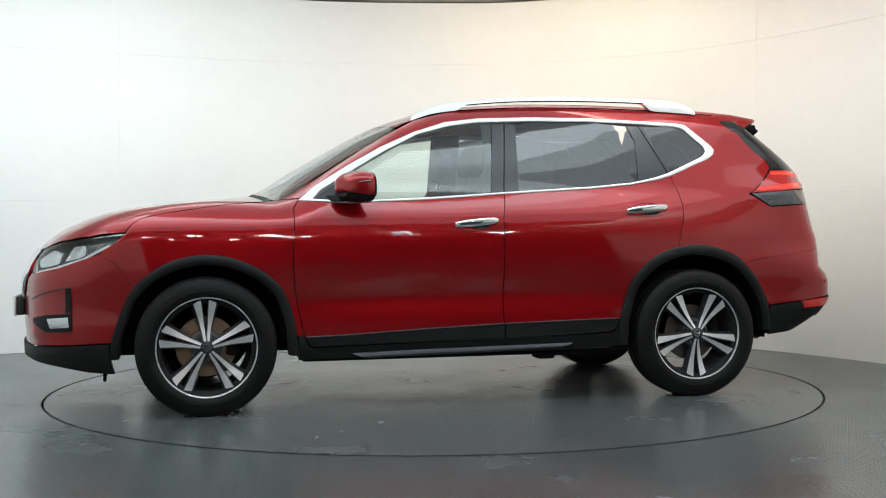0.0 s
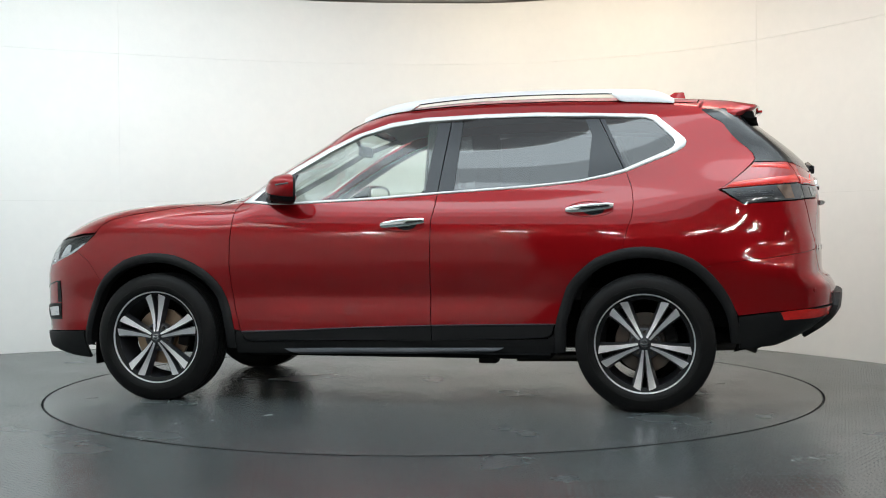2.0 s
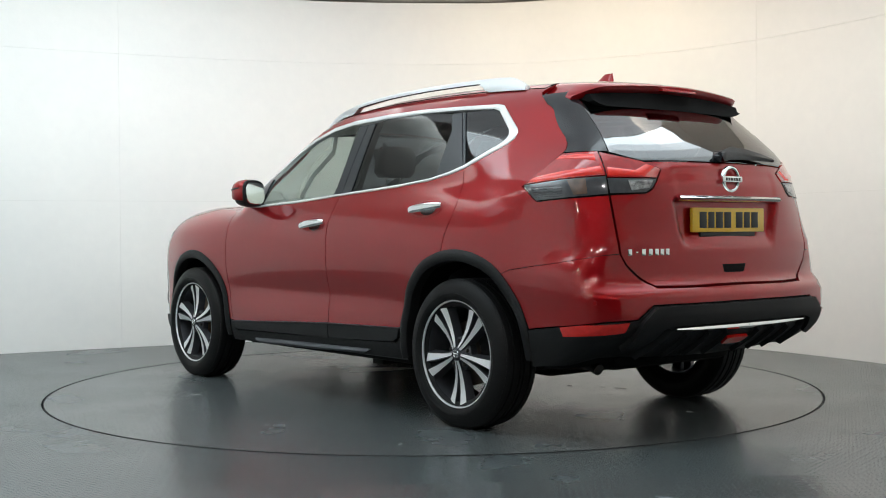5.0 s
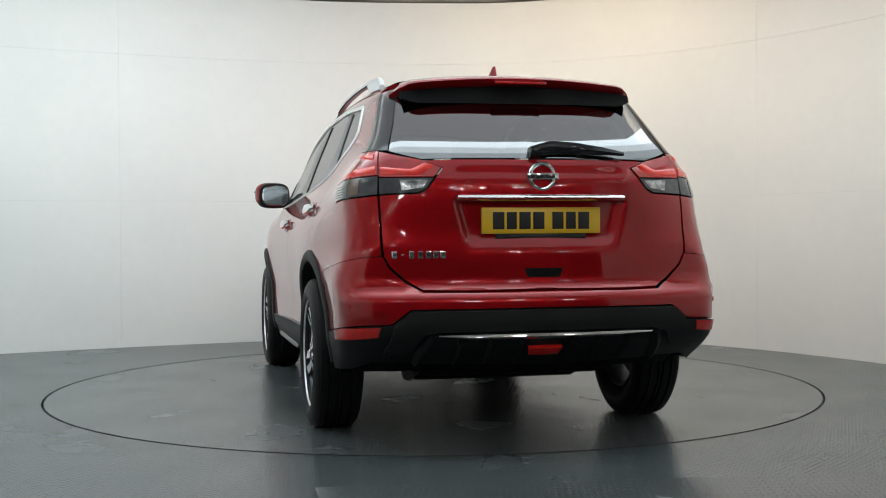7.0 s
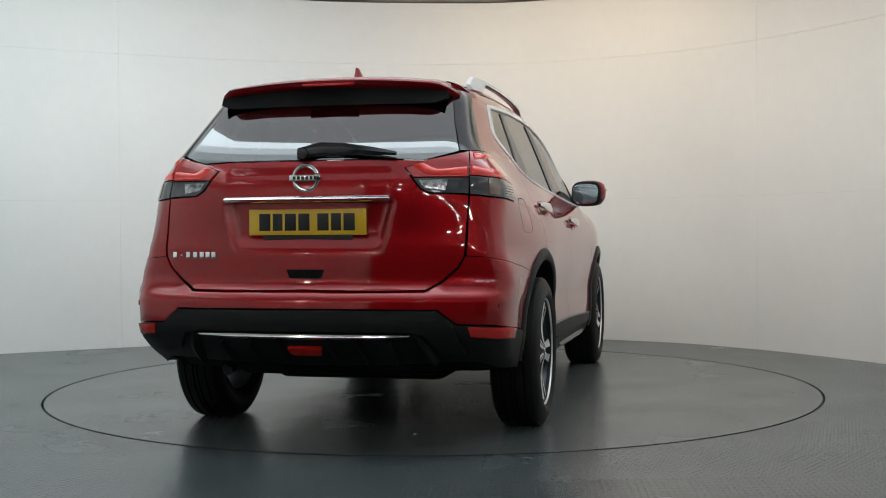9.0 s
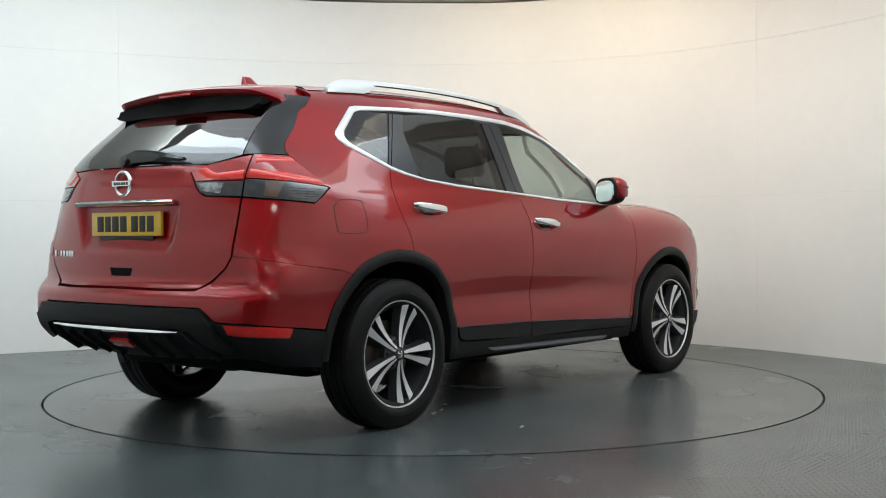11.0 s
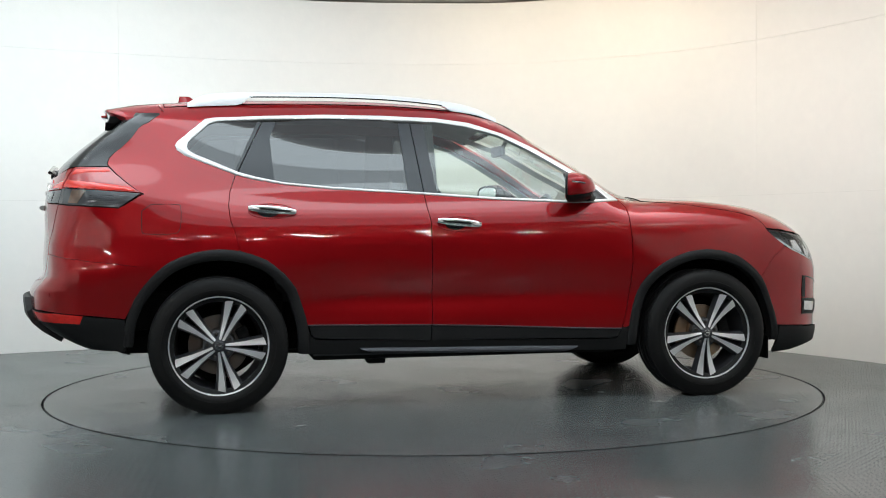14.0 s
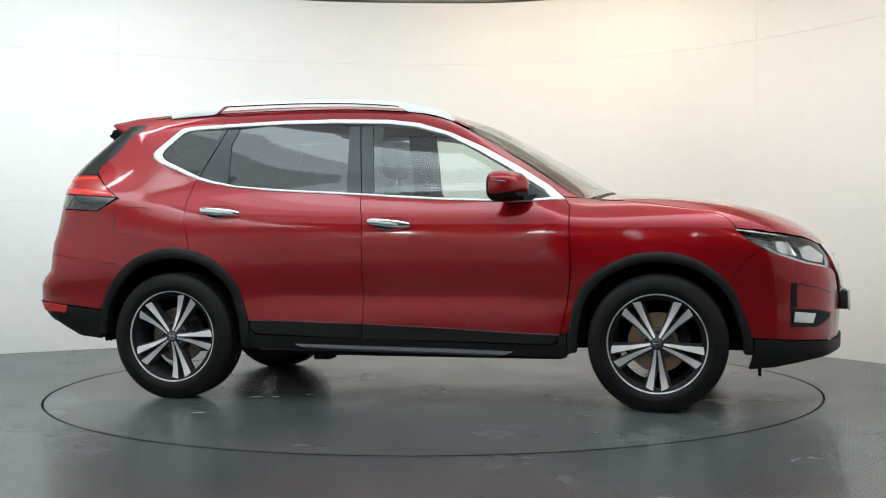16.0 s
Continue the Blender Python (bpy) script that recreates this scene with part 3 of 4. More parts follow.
def body_panels():
    edge = on_wall(ROOF_EDGE)
    for s in (1, -1):
        body_side = (edge[1:] + [(-1.655, 1.63), (-1.624, 1.591), (-1.70, 1.527), (-1.80, 1.476), (-1.906, 1.419), (-2.005, 1.362), (-2.028, 1.33), (-2.022, 1.30), (-2.0, 1.286),
                     (-1.724, 1.14), (-1.869, 1.066), (-2.123, 1.082), (-2.207, 1.09), (-2.219, .967), (-2.230, .836), (-2.163, .829), (-1.988, .795), (-1.715, .762)]
                     + [(-1.655, .742), (-1.594, .79), (-1.471, .836), (-1.349, .852), (-1.242, .841)] + C_SPLIT[::-1][1:] + CHROME_OUT[9:] + [(.859, 1.118)])
        panel("body_side", body_side, PAINT, car, (s,), gap=.0015)
        wing = ([(.863, 1.114)] + on_wall([(.952, .672), (1.03, .70), (1.10, .73)]) + BONNET_LINE[::-1] + [(1.815, .955), (1.821, .934), (1.89, .884), (1.96, .848), (1.969, .835), (1.873, .783), (1.766, .66)]
                + [(1.719, .70), (1.59, .769), (1.471, .811), (1.355, .826), (1.235, .812), (1.123, .77), (1.035, .715), (.962, .636), (.915, .52), (.893, .40), (.853, .394)]
                + [(q[0] + .001, q[1]) for q in DOOR_FRONT[::-1][1:]] + [(.885, 1.085)])
        panel("front_wing", wing, PAINT, car, (s,), gap=.0014)
        front_door = panel("front_door", CHROME_OUT[:5] + B_SPLIT[1:] + [(.165, .42), (.589, .40), (.850, .391)] + DOOR_FRONT[::-1][1:] + [(.88, 1.09)], PAINT, car, (s,), gap=.0022)
        rear_door = panel("rear_door", CHROME_OUT[4:9] + C_SPLIT[1:] + [(-1.227, .836), (-1.105, .793), (-1.014, .719), (-.955, .643), (-.919, .537), (-.898, .449), (-.743, .447)] + B_SPLIT[::-1][:-1],
                          PAINT, car, (s,), gap=.0022)
        panel("door_cladding", [(.848, .389), (.589, .398), (.165, .418), (-.230, .434), (-.232, .352), (.166, .351), (.80, .341), (.825, .35)], PLASTIC, front_door, (s,), lift=.009, label="black plastic door cladding")
        panel("door_cladding", [(-.231, .434), (-.743, .445), (-.888, .446), (-.875, .395), (-.84, .378), (-.743, .372), (-.234, .354)], PLASTIC, rear_door, (s,), lift=.009, label="black plastic door cladding")
        strip("cladding_edge", [(.846, .394), (.589, .403), (.165, .424), (-.226, .439)], [(.846, .388), (.589, .397), (.165, .418), (-.226, .433)], GREY_SILL, front_door, s, lift=.011)
        strip("cladding_edge", [(-.234, .439), (-.743, .450), (-.892, .452)], [(-.234, .433), (-.743, .444), (-.892, .446)], GREY_SILL, rear_door, s, lift=.011)
        panel("sill", [(.885, .40), (.85, .388), (.83, .345), (.80, .336), (.166, .347), (-.743, .368), (-.85, .372), (-.88, .392), (-.893, .445), (-.888, .292), (.885, .268)], PLASTIC, car, (s,), lift=.0, depth=.05)
        strip("sill_strip", [(.60, .300), (.30, .308), (-.10, .314), (-.62, .322)], [(.52, .272), (.30, .276), (-.10, .282), (-.55, .298)], GREY_SILL, car, s, lift=.012, label="grey plastic sill strip")
        strip("front_arch", ARCH_F, arch_in(ARCH_F, .052, (1.3525, .33)), PLASTIC, car, s, lift=.012, depth=.05, label="black plastic wheel arch trim")
        strip("rear_arch", ARCH_R, arch_in(ARCH_R, .056, (-1.3525, .33)), PLASTIC, car, s, lift=.012, depth=.05, label="black plastic wheel arch trim")
        # window glass, pillars and chrome
        strip("window_trim", CHROME_OUT, CHROME_IN, BRIGHT_TRIM, car, s, closed=True, lift=.0045, label="chrome window surround", crown=.2)
        top = lambda x: float(np.interp(x, [q[0] for q in CHROME_IN[14:][::-1]], [q[1] for q in CHROME_IN[14:][::-1]]))
        low = lambda x: float(np.interp(x, [q[0] for q in CHROME_IN[:9][::-1]], [q[1] for q in CHROME_IN[:9][::-1]]))
        dn = -.004
        panel("front_side_glass", [(.60, low(.6))] + CHROME_IN[3:4] + [(-.18, low(-.18)), (-.229, top(-.229)), (-.149, 1.543)] + CHROME_IN[19:23] + [(.56, 1.262)], CLEAR, car, (s,), lift=dn, gap=0, depth=.003, label="clear side window")
        panel("rear_side_glass", [(-.34, low(-.34)), (-.757, 1.18), (-1.005, 1.203), (-1.055, low(-1.055)), (-1.071, 1.444), (-1.034, top(-1.034)), (-.777, 1.556), (-.463, 1.554), (-.366, top(-.366))],
              PRIVACY, car, (s,), lift=dn, gap=0, depth=.003, label="dark privacy glass")
        panel("quarter_glass", [(-1.25, 1.264)] + CHROME_IN[9:15] + [(-1.13, top(-1.13)), (-1.16, 1.47)], PRIVACY, car, (s,), lift=dn, gap=0, depth=.003, label="dark privacy glass")
        panel("b_pillar", [(-.18, low(-.18)), (-.2505, low(-.25)), (-.299, top(-.299)), (-.229, top(-.229))], PILLAR_BLACK, car, (s,), gap=.001, depth=.02, lift=.001)
        panel("b_pillar", [(-.2545, low(-.25)), (-.34, low(-.34)), (-.366, top(-.366)), (-.303, top(-.303))], PILLAR_BLACK, car, (s,), gap=.001, depth=.02, lift=.001)
        panel("c_pillar", [(-1.055, low(-1.055)), (-1.146, 1.231), (-1.241, 1.258), (-1.107, top(-1.107)), (-1.034, top(-1.034)), (-1.071, 1.444)], PILLAR_BLACK, car, (s,), gap=.001, depth=.02, lift=.001)
        panel("c_pillar", [(-1.245, 1.259), (-1.258, 1.265), (-1.135, top(-1.135)), (-1.111, top(-1.111))], PILLAR_BLACK, car, (s,), gap=.001, depth=.02, lift=.001)
        panel("mirror_base", [(.797, 1.113), (.60, low(.6)), (.56, 1.262), (.743, 1.15)], PILLAR_BLACK, car, (s,), gap=.001, depth=.02, lift=.001)
        # lamps at the tail, in two pieces on the body and on the tailgate
        seam = lambda u: 1.146 + .03 * min(1, max(0, (-1.72 - u) / .4))
        lamp = panel("tail_lamp", [(-1.74, 1.146), (-2.0, 1.28), (-2.188, 1.282), (-2.203, seam(-2.22))], RED_LENS, car, (s,), gap=.001, lift=.004, label="red and smoked tail lamp")
        panel("lower_lens", [(-1.74, 1.142), (-2.203, seam(-2.22) - .004), (-2.206, 1.094), (-2.123, 1.086), (-1.869, 1.070)], SMOKE, lamp, (s,), gap=.001, lift=.004)
        strip("light_guide", [(-1.815, 1.176), (-1.95, 1.192), (-2.185, 1.218)], [(-1.765, 1.149), (-1.95, 1.159), (-2.195, 1.178)], RED_BRIGHT, lamp, s, lift=.006, depth=.004)
        strip("light_guide", [(-1.995, 1.272), (-2.08, 1.274), (-2.17, 1.272)], [(-1.965, 1.252), (-2.08, 1.250), (-2.17, 1.240)], RED_BRIGHT, lamp, s, lift=.006, depth=.004)
        panel("turn_lens", [(-2.04, 1.158), (-2.12, 1.164), (-2.125, 1.094), (-2.07, 1.090)], AMBER, lamp, (s,), gap=.001, lift=.006, depth=.003)
        for k in range(5):
            z = 1.084 + k * .011
            strip("lens_rib", [(-1.86 + .012 * k, z + .003), (-2.02, z + .006)], [(-1.86 + .012 * k, z), (-2.02, z + .003)], CLEAR_GREY, lamp, s, lift=.0044, depth=.002)
        gate_lamp = panel("gate_lamp", [(-2.193, 1.279), (-2.372, 1.240), (-2.455, 1.206), (-2.42, 1.166), (-2.208, 1.168)], RED_LENS, car, (s,), gap=.001, lift=.004, label="red and smoked tailgate lamp")
        panel("lower_lens", [(-2.208, 1.164), (-2.420, 1.162), (-2.388, 1.12), (-2.356, 1.101), (-2.212, 1.096)], SMOKE, gate_lamp, (s,), gap=.001, lift=.004)
        panel("lamp_reflector", [(-2.29, 1.156), (-2.40, 1.154), (-2.375, 1.12), (-2.30, 1.108)], CLEAR_GREY, gate_lamp, (s,), gap=.001, lift=.0055, depth=.003)
        strip("light_guide", [(-2.212, 1.214), (-2.33, 1.200), (-2.385, 1.226)], [(-2.214, 1.172), (-2.37, 1.172), (-2.430, 1.212)], RED_BRIGHT, gate_lamp, s, lift=.006, depth=.004)
        panel("reflector", [(-2.015, .521), (-2.10, .536), (-2.238, .547), (-2.226, .505), (-2.10, .489), (-2.03, .480)], RED_REFLECTOR, car, (s,), gap=.001, lift=.0095, label="red bumper reflector")
        panel("pillar_trim", [(-1.706, 1.524), (-1.80, 1.473), (-1.906, 1.416), (-2.008, 1.359), (-2.031, 1.33), (-2.025, 1.30), (-2.003, 1.287), (-2.188, 1.285), (-2.235, 1.283), (-2.237, 1.414), (-2.208, 1.525), (-2.195, 1.575), (-1.95, 1.585), (-1.75, 1.58), (-1.65, 1.578), (-1.64, 1.572)],
              GLOSS_BLACK, car, (s,), gap=.001, lift=.001)
        # headlamp and fog lamp
        head = panel("headlamp", HEAD, LENS, car, (s,), gap=.001, depth=.004, label="clear swept-back headlamp with chrome inside")
        panel("bowl", HEAD, CLEAR_GREY, head, (s,), gap=.004, lift=-.05, depth=-.045)
        panel("reflector", [(2.06, .895), (2.16, .885), (2.18, .80), (2.06, .83)], REFLECTOR, head, (s,), gap=.001, lift=-.014, dent=lambda c: .02 * np.cos((c[:, 0] - 2.12) * 25))
        panel("reflector", [(2.20, .88), (2.36, .865), (2.41, .80), (2.38, .765), (2.22, .79)], REFLECTOR, head, (s,), gap=.001, lift=-.014, dent=lambda c: .02 * np.cos((c[:, 0] - 2.3) * 18))
        strip("day_light", [(1.90, .876), (2.06, .802), (2.22, .755), (2.40, .728), (2.43, .79)], [(1.92, .884), (2.07, .815), (2.22, .772), (2.375, .748), (2.41, .79)], REFLECTOR, head, s, lift=-.006, depth=.004)
        pocket = panel("fog_pocket", [(2.128, .535), (2.29, .522), (2.41, .50), (2.40, .475), (2.29, .432), (2.128, .438)], PLASTIC, car, (s,), gap=.001, lift=.004, label="black fog lamp surround")
        panel("pocket_side", [(2.128, .665), (2.158, .66), (2.165, .536), (2.128, .538)], PLASTIC, pocket, (s,), gap=.0005, lift=.004)
        # shade of the crease above the pocket, drawn as a black strip
        strip("pocket_line", [(2.16, .664), (2.30, .636), (2.42, .602)], [(2.16, .658), (2.30, .630), (2.42, .596)], GAP_BLACK, pocket, s, lift=.001, depth=.003)
        panel("fog_lamp", [(2.145, .516), (2.275, .504), (2.255, .452), (2.14, .462)], REFLECTOR, pocket, (s,), gap=.001, lift=.009)
    both = (1, -1)
    panel("bonnet", on_top(BONNET_LINE[::-1] + [(1.815, .957), (1.825, .939)] + [(u, z + .004) for u, z in HEAD[1:6]] + [(2.55, .852), (2.72, .845), (MID_F, .842)])
          + [(1.095, 0), (1.09, .3), (1.065, .52), (1.04, .68), (1.10, .72)], PAINT, car, both, top_map, gap=.002)
    panel("cowl", [(1.095, 0), (1.09, .3), (1.065, .52), (1.038, .68), (1.0, .68), (1.02, .50), (1.05, .3), (1.06, 0)], PLASTIC, car, both, top_map, lift=-.004)
    panel("windscreen", [(1.06, 0), (1.05, .3), (1.02, .5), (.985, .672), (.80, .622), (.60, .588), (.40, .568), (.30, .558), (.345, .3), (.36, 0)], SCREEN, car, both, top_map, gap=.001, depth=.004, label="clear windscreen")
    panel("roof", [(.36, 0), (.345, .3), (.30, .558), (.20, .562), (0, .555), (-.4, .549), (-.9, .547), (-1.3, .545), (-1.62, .542), (-1.66, .3), (-1.68, 0)], PAINT, car, both, top_map)
    front = panel("front_bumper", [(1.766, .66), (1.873, .783), (1.969, .835), (2.05, .81), (2.20, .765), (2.36, .738), (2.44, .732), (2.50, .70), (2.56, .60), (2.64, .54), (MID_F, .53), (MID_F, .37), (2.442, .358),
                           (2.215, .368), (2.06, .377), (1.92, .383), (1.88, .493), (1.812, .615)], PAINT, car, both, gap=.001)
    panel("bumper_lip", [(1.93, .379), (2.06, .373), (2.215, .364), (2.442, .354), (MID_F, .366), (MID_F, .295), (2.47, .29), (2.25, .265), (2.08, .235), (1.935, .225)], PLASTIC, front, both, lift=.012, label="black plastic lower lip")
    grille = panel("grille", [(2.43, .855), (2.55, .850), (2.72, .843), (MID_F, .84), (MID_F, .534), (2.64, .545), (2.565, .605), (2.505, .705), (2.45, .736)], GLOSS_BLACK, car, both, lift=-.012, label="black front grille with a chrome vee")
    for s in both:
        strip("chrome_vee", [(2.46, .85), (2.50, .74), (2.58, .63), (2.66, .575), (2.90, .562)], [(2.53, .85), (2.56, .76), (2.63, .665), (2.69, .612), (2.90, .598)], CHROME, grille, s, lift=.016)
        for k in range(4):
            z = .64 + .052 * k
            strip("slat", [(2.66 - .022 * k, z + .008), (2.89, z + .008)], [(2.66 - .022 * k, z - .008), (2.89, z - .008)], GLOSS_BLACK, grille, s, lift=.006)
    # tail
    def dent(c):
        u, z = c[:, 0], c[:, 1]
        step = lambda v, w: np.clip(v / w + .5, 0, 1) ** 2 * (3 - 2 * np.clip(v / w + .5, 0, 1))
        half = .352 - (1.07 - z) * .26
        plate = step(half + .02 - (u - MID_R), .04) * step(z - .895, .11) * step(1.072 - z, .012)
        ridge = step(1.205 - z, .02) * step(z - 1.03, .2) * .004 * step(.36 - (u - MID_R), .05)
        return .036 * plate + ridge
    gate = panel("tailgate", [(MID_R, 1.243), (-2.519, 1.243), (-2.376, 1.238), (-2.459, 1.206), (-2.393, 1.118), (-2.36, 1.098), (-2.212, 1.091), (-2.224, .967), (-2.236, .834), (-2.259, .787), (-2.312, .732), (-2.364, .695), (-2.526, .691), (MID_R, .695)],
                 PAINT, car, both, gap=.002, grid=.013, dent=dent)
    # flat black patch paints the shade of the red grip recess
    panel("grip_shade", [(MID_R, .781), (-2.792, .781), (-2.806, .745), (-2.82, .742), (MID_R, .742)], SHADOW_BLACK, gate, both, gap=.0005, lift=.0015, depth=.002, label="black patch standing in for the shade in the tailgate grip")
    panel("rear_glass", [(MID_R, 1.247), (-2.519, 1.247), (-2.376, 1.243), (-2.239, 1.281), (-2.241, 1.414), (-2.212, 1.525), (-2.20, 1.57), (-2.5, 1.585), (MID_R, 1.59)], REAR_PANE, car, both, gap=.001, depth=.004, label="dark tinted rear window")
    bumper = panel("rear_bumper", [(-1.688, .709), (-1.655, .742), (-1.715, .762), (-1.988, .795), (-2.163, .829), (-2.232, .834), (-2.255, .783), (-2.308, .725), (-2.364, .686), (-2.526, .683), (MID_R, .687), (MID_R, .619), (-2.325, .616), (-2.268, .556),
                            (-2.165, .55), (-2.031, .526), (-1.831, .50), (-1.773, .605)], PAINT, car, both, gap=.001)
    panel("lower_bumper", [(-1.831, .496), (-2.031, .522), (-2.165, .546), (-2.268, .552), (-2.325, .612), (MID_R, .615), (MID_R, .36), (-2.40, .375), (-2.29, .385), (-2.167, .385), (-2.05, .35), (-1.84, .33)], PLASTIC, bumper, both, lift=.006,
          depth=.03, label="black plastic lower bumper")
    panel("bumper_beam", [(-2.328, .609), (MID_R, .612), (MID_R, .534), (-2.42, .532), (-2.36, .520), (-2.315, .455), (-2.225, .440), (-2.262, .500), (-2.275, .548)], PLASTIC, bumper, both, lift=.032, depth=.03)
    for s in both:
        strip("chrome_bar", [(-2.40, .530), (-2.55, .530), (-2.8775, .530)], [(-2.435, .508), (-2.55, .499), (-2.8775, .497)], CHROME, bumper, s, lift=.024, depth=.03)
        strip("diffuser_ridge", [(-2.375, .520), (-2.345, .460), (-2.330, .395)], [(-2.41, .520), (-2.385, .455), (-2.365, .39)], PLASTIC, bumper, s, lift=.024, depth=.02)
        for k in range(3):
            u = -2.50 - .13 * k
            strip("diffuser_fin", [(u, .488), (u - .004, .385)], [(u - .014, .488), (u - .018, .385)], PLASTIC, bumper, s, lift=.020, depth=.015)
        strip("chrome_finisher", [(-2.516, 1.091), (-2.8775, 1.092)], [(-2.510, 1.064), (-2.8775, 1.064)], CHROME, gate, s, lift=.022, depth=.02)
    panel("fog_lamp", [(MID_R, .464), (-2.80, .462), (-2.812, .430), (MID_R, .428)], RED_REFLECTOR, bumper, both, lift=.022, label="red rear fog lamp")


body_panels()


def inner_body():
    """Floor pan, wheel wells, underbody, and the dark liner behind the panel gaps."""
    bm = bmesh.new()
    box(bm, -.86, .86, -.76, .76, .25, .33, .02)
    box(bm, -1.86, 2.1, -.48, .48, .285, .40, .03)
    part("floor_pan", bm, SHADOW_BLACK, car)
    for x in (1.3525, -1.3525):
        for s in (1, -1):
            bm = bmesh.new()
            prof = [(.02, .47), (.455, .47), (.47, .49), (.47, .80)]
            lathe(bm, [(r, s * y) for r, y in prof], 40, pose(x, 0, .385))
            geom = [v for v in bm.verts if v.co.z < .27]
            bmesh.ops.delete(bm, geom=geom, context="VERTS")
            part("wheel_well", bm, SHADOW_BLACK, car)
    # light-blocking liner: the skin drawn in behind the doors and at both ends
    for s in (1, -1):
        for a, b in ((-.86, .86),):
            us = np.linspace(a, b, 24)
            bm = bmesh.new()
            loft(bm, [[tuple((q - nrm * .045) * (1, s, 1)) for q, nrm in zip(w, skin_normal(w))] for w in (wall_map([(u, z) for z in np.linspace(.26, 1.08, 12)]) for u in us)], closed=False)
            part("door_inner", bm, TRIM, car)
        for a, b in ((-2.878, -1.84), (1.93, 2.912)):
            us = np.linspace(a, b, 24)
            bm = bmesh.new()
            hi = 1.2 if a < 0 else .82
            loft(bm, [[tuple((q - nrm * .055) * (1, s, 1)) for q, nrm in zip(w, skin_normal(w))] for w in (wall_map([(u, z) for z in np.linspace(.27, hi, 12)]) for u in us)], closed=False)
            part("end_liner", bm, SHADOW_BLACK, car)
    bm = bmesh.new()
    box(bm, -2.12, -1.0, -.62, .62, .42, .62, .03)
    part("boot_floor", bm, SHADOW_BLACK, car)
    bm = bmesh.new()
    box(bm, .95, 2.15, -.45, .45, .40, .85, .03)
    part("engine", bm, SHADOW_BLACK, car)
    bm = bmesh.new()
    box(bm, .93, .97, -.74, .74, .35, 1.05, .01)
    part("bulkhead", bm, SHADOW_BLACK, car)
    bm = bmesh.new()
    loft(bm, [[tuple(q - n * .03) for q, n in zip(w, skin_normal(w))] for w in (top_map([(x, y) for y in np.linspace(-.53, .53, 14)]) for x in np.linspace(.28, -1.75, 20))], closed=False)
    part("headlining", bm, HEADLINING, car, "pale cloth headlining")
    # what hangs below: exhaust, arms, tow eye, mud flaps
    bm = bmesh.new()
    tube(bm, [(-.6, .25, .21), (-1.0, .28, .22), (-1.5, .40, .28), (-1.72, .46, .31), (-1.88, .48, .32)], .03)
    part("exhaust", bm, STEEL, car)
    bm = bmesh.new()
    box(bm, -1.98, -1.66, -.40, .46, .29, .42, .05)
    part("silencer", bm, SHADOW_BLACK, car)
    bm = bmesh.new()
    tube(bm, [(-1.82, .50, .325), (-1.88, .51, .318), (-1.93, .515, .300)], .028)
    part("tail_pipe", bm, STEEL, car)
    for x in (1.36, -1.36):
        bm = bmesh.new()
        tube(bm, [(x, -.66, .33), (x, -.3, .26), (x, .3, .26), (x, .66, .33)], .03)
        box(bm, x - .16, x + .16, -.42, .42, .22, .36, .03)
        part("axle", bm, SHADOW_BLACK, car)
    for s in (1, -1):
        bm = bmesh.new()
        box(bm, -.56, -.46, s * .68 - .06, s * .68 + .06, .222, .28, .01)
        part("jacking_bracket", bm, SHADOW_BLACK, car)
    for s in (1, -1):
        bm = bmesh.new()
        box(bm, 1.86, 1.875, s * .55 - .06, s * .55 + .06, .165, .30, .004)
        part("air_flap", bm, SHADOW_BLACK, car)


inner_body()


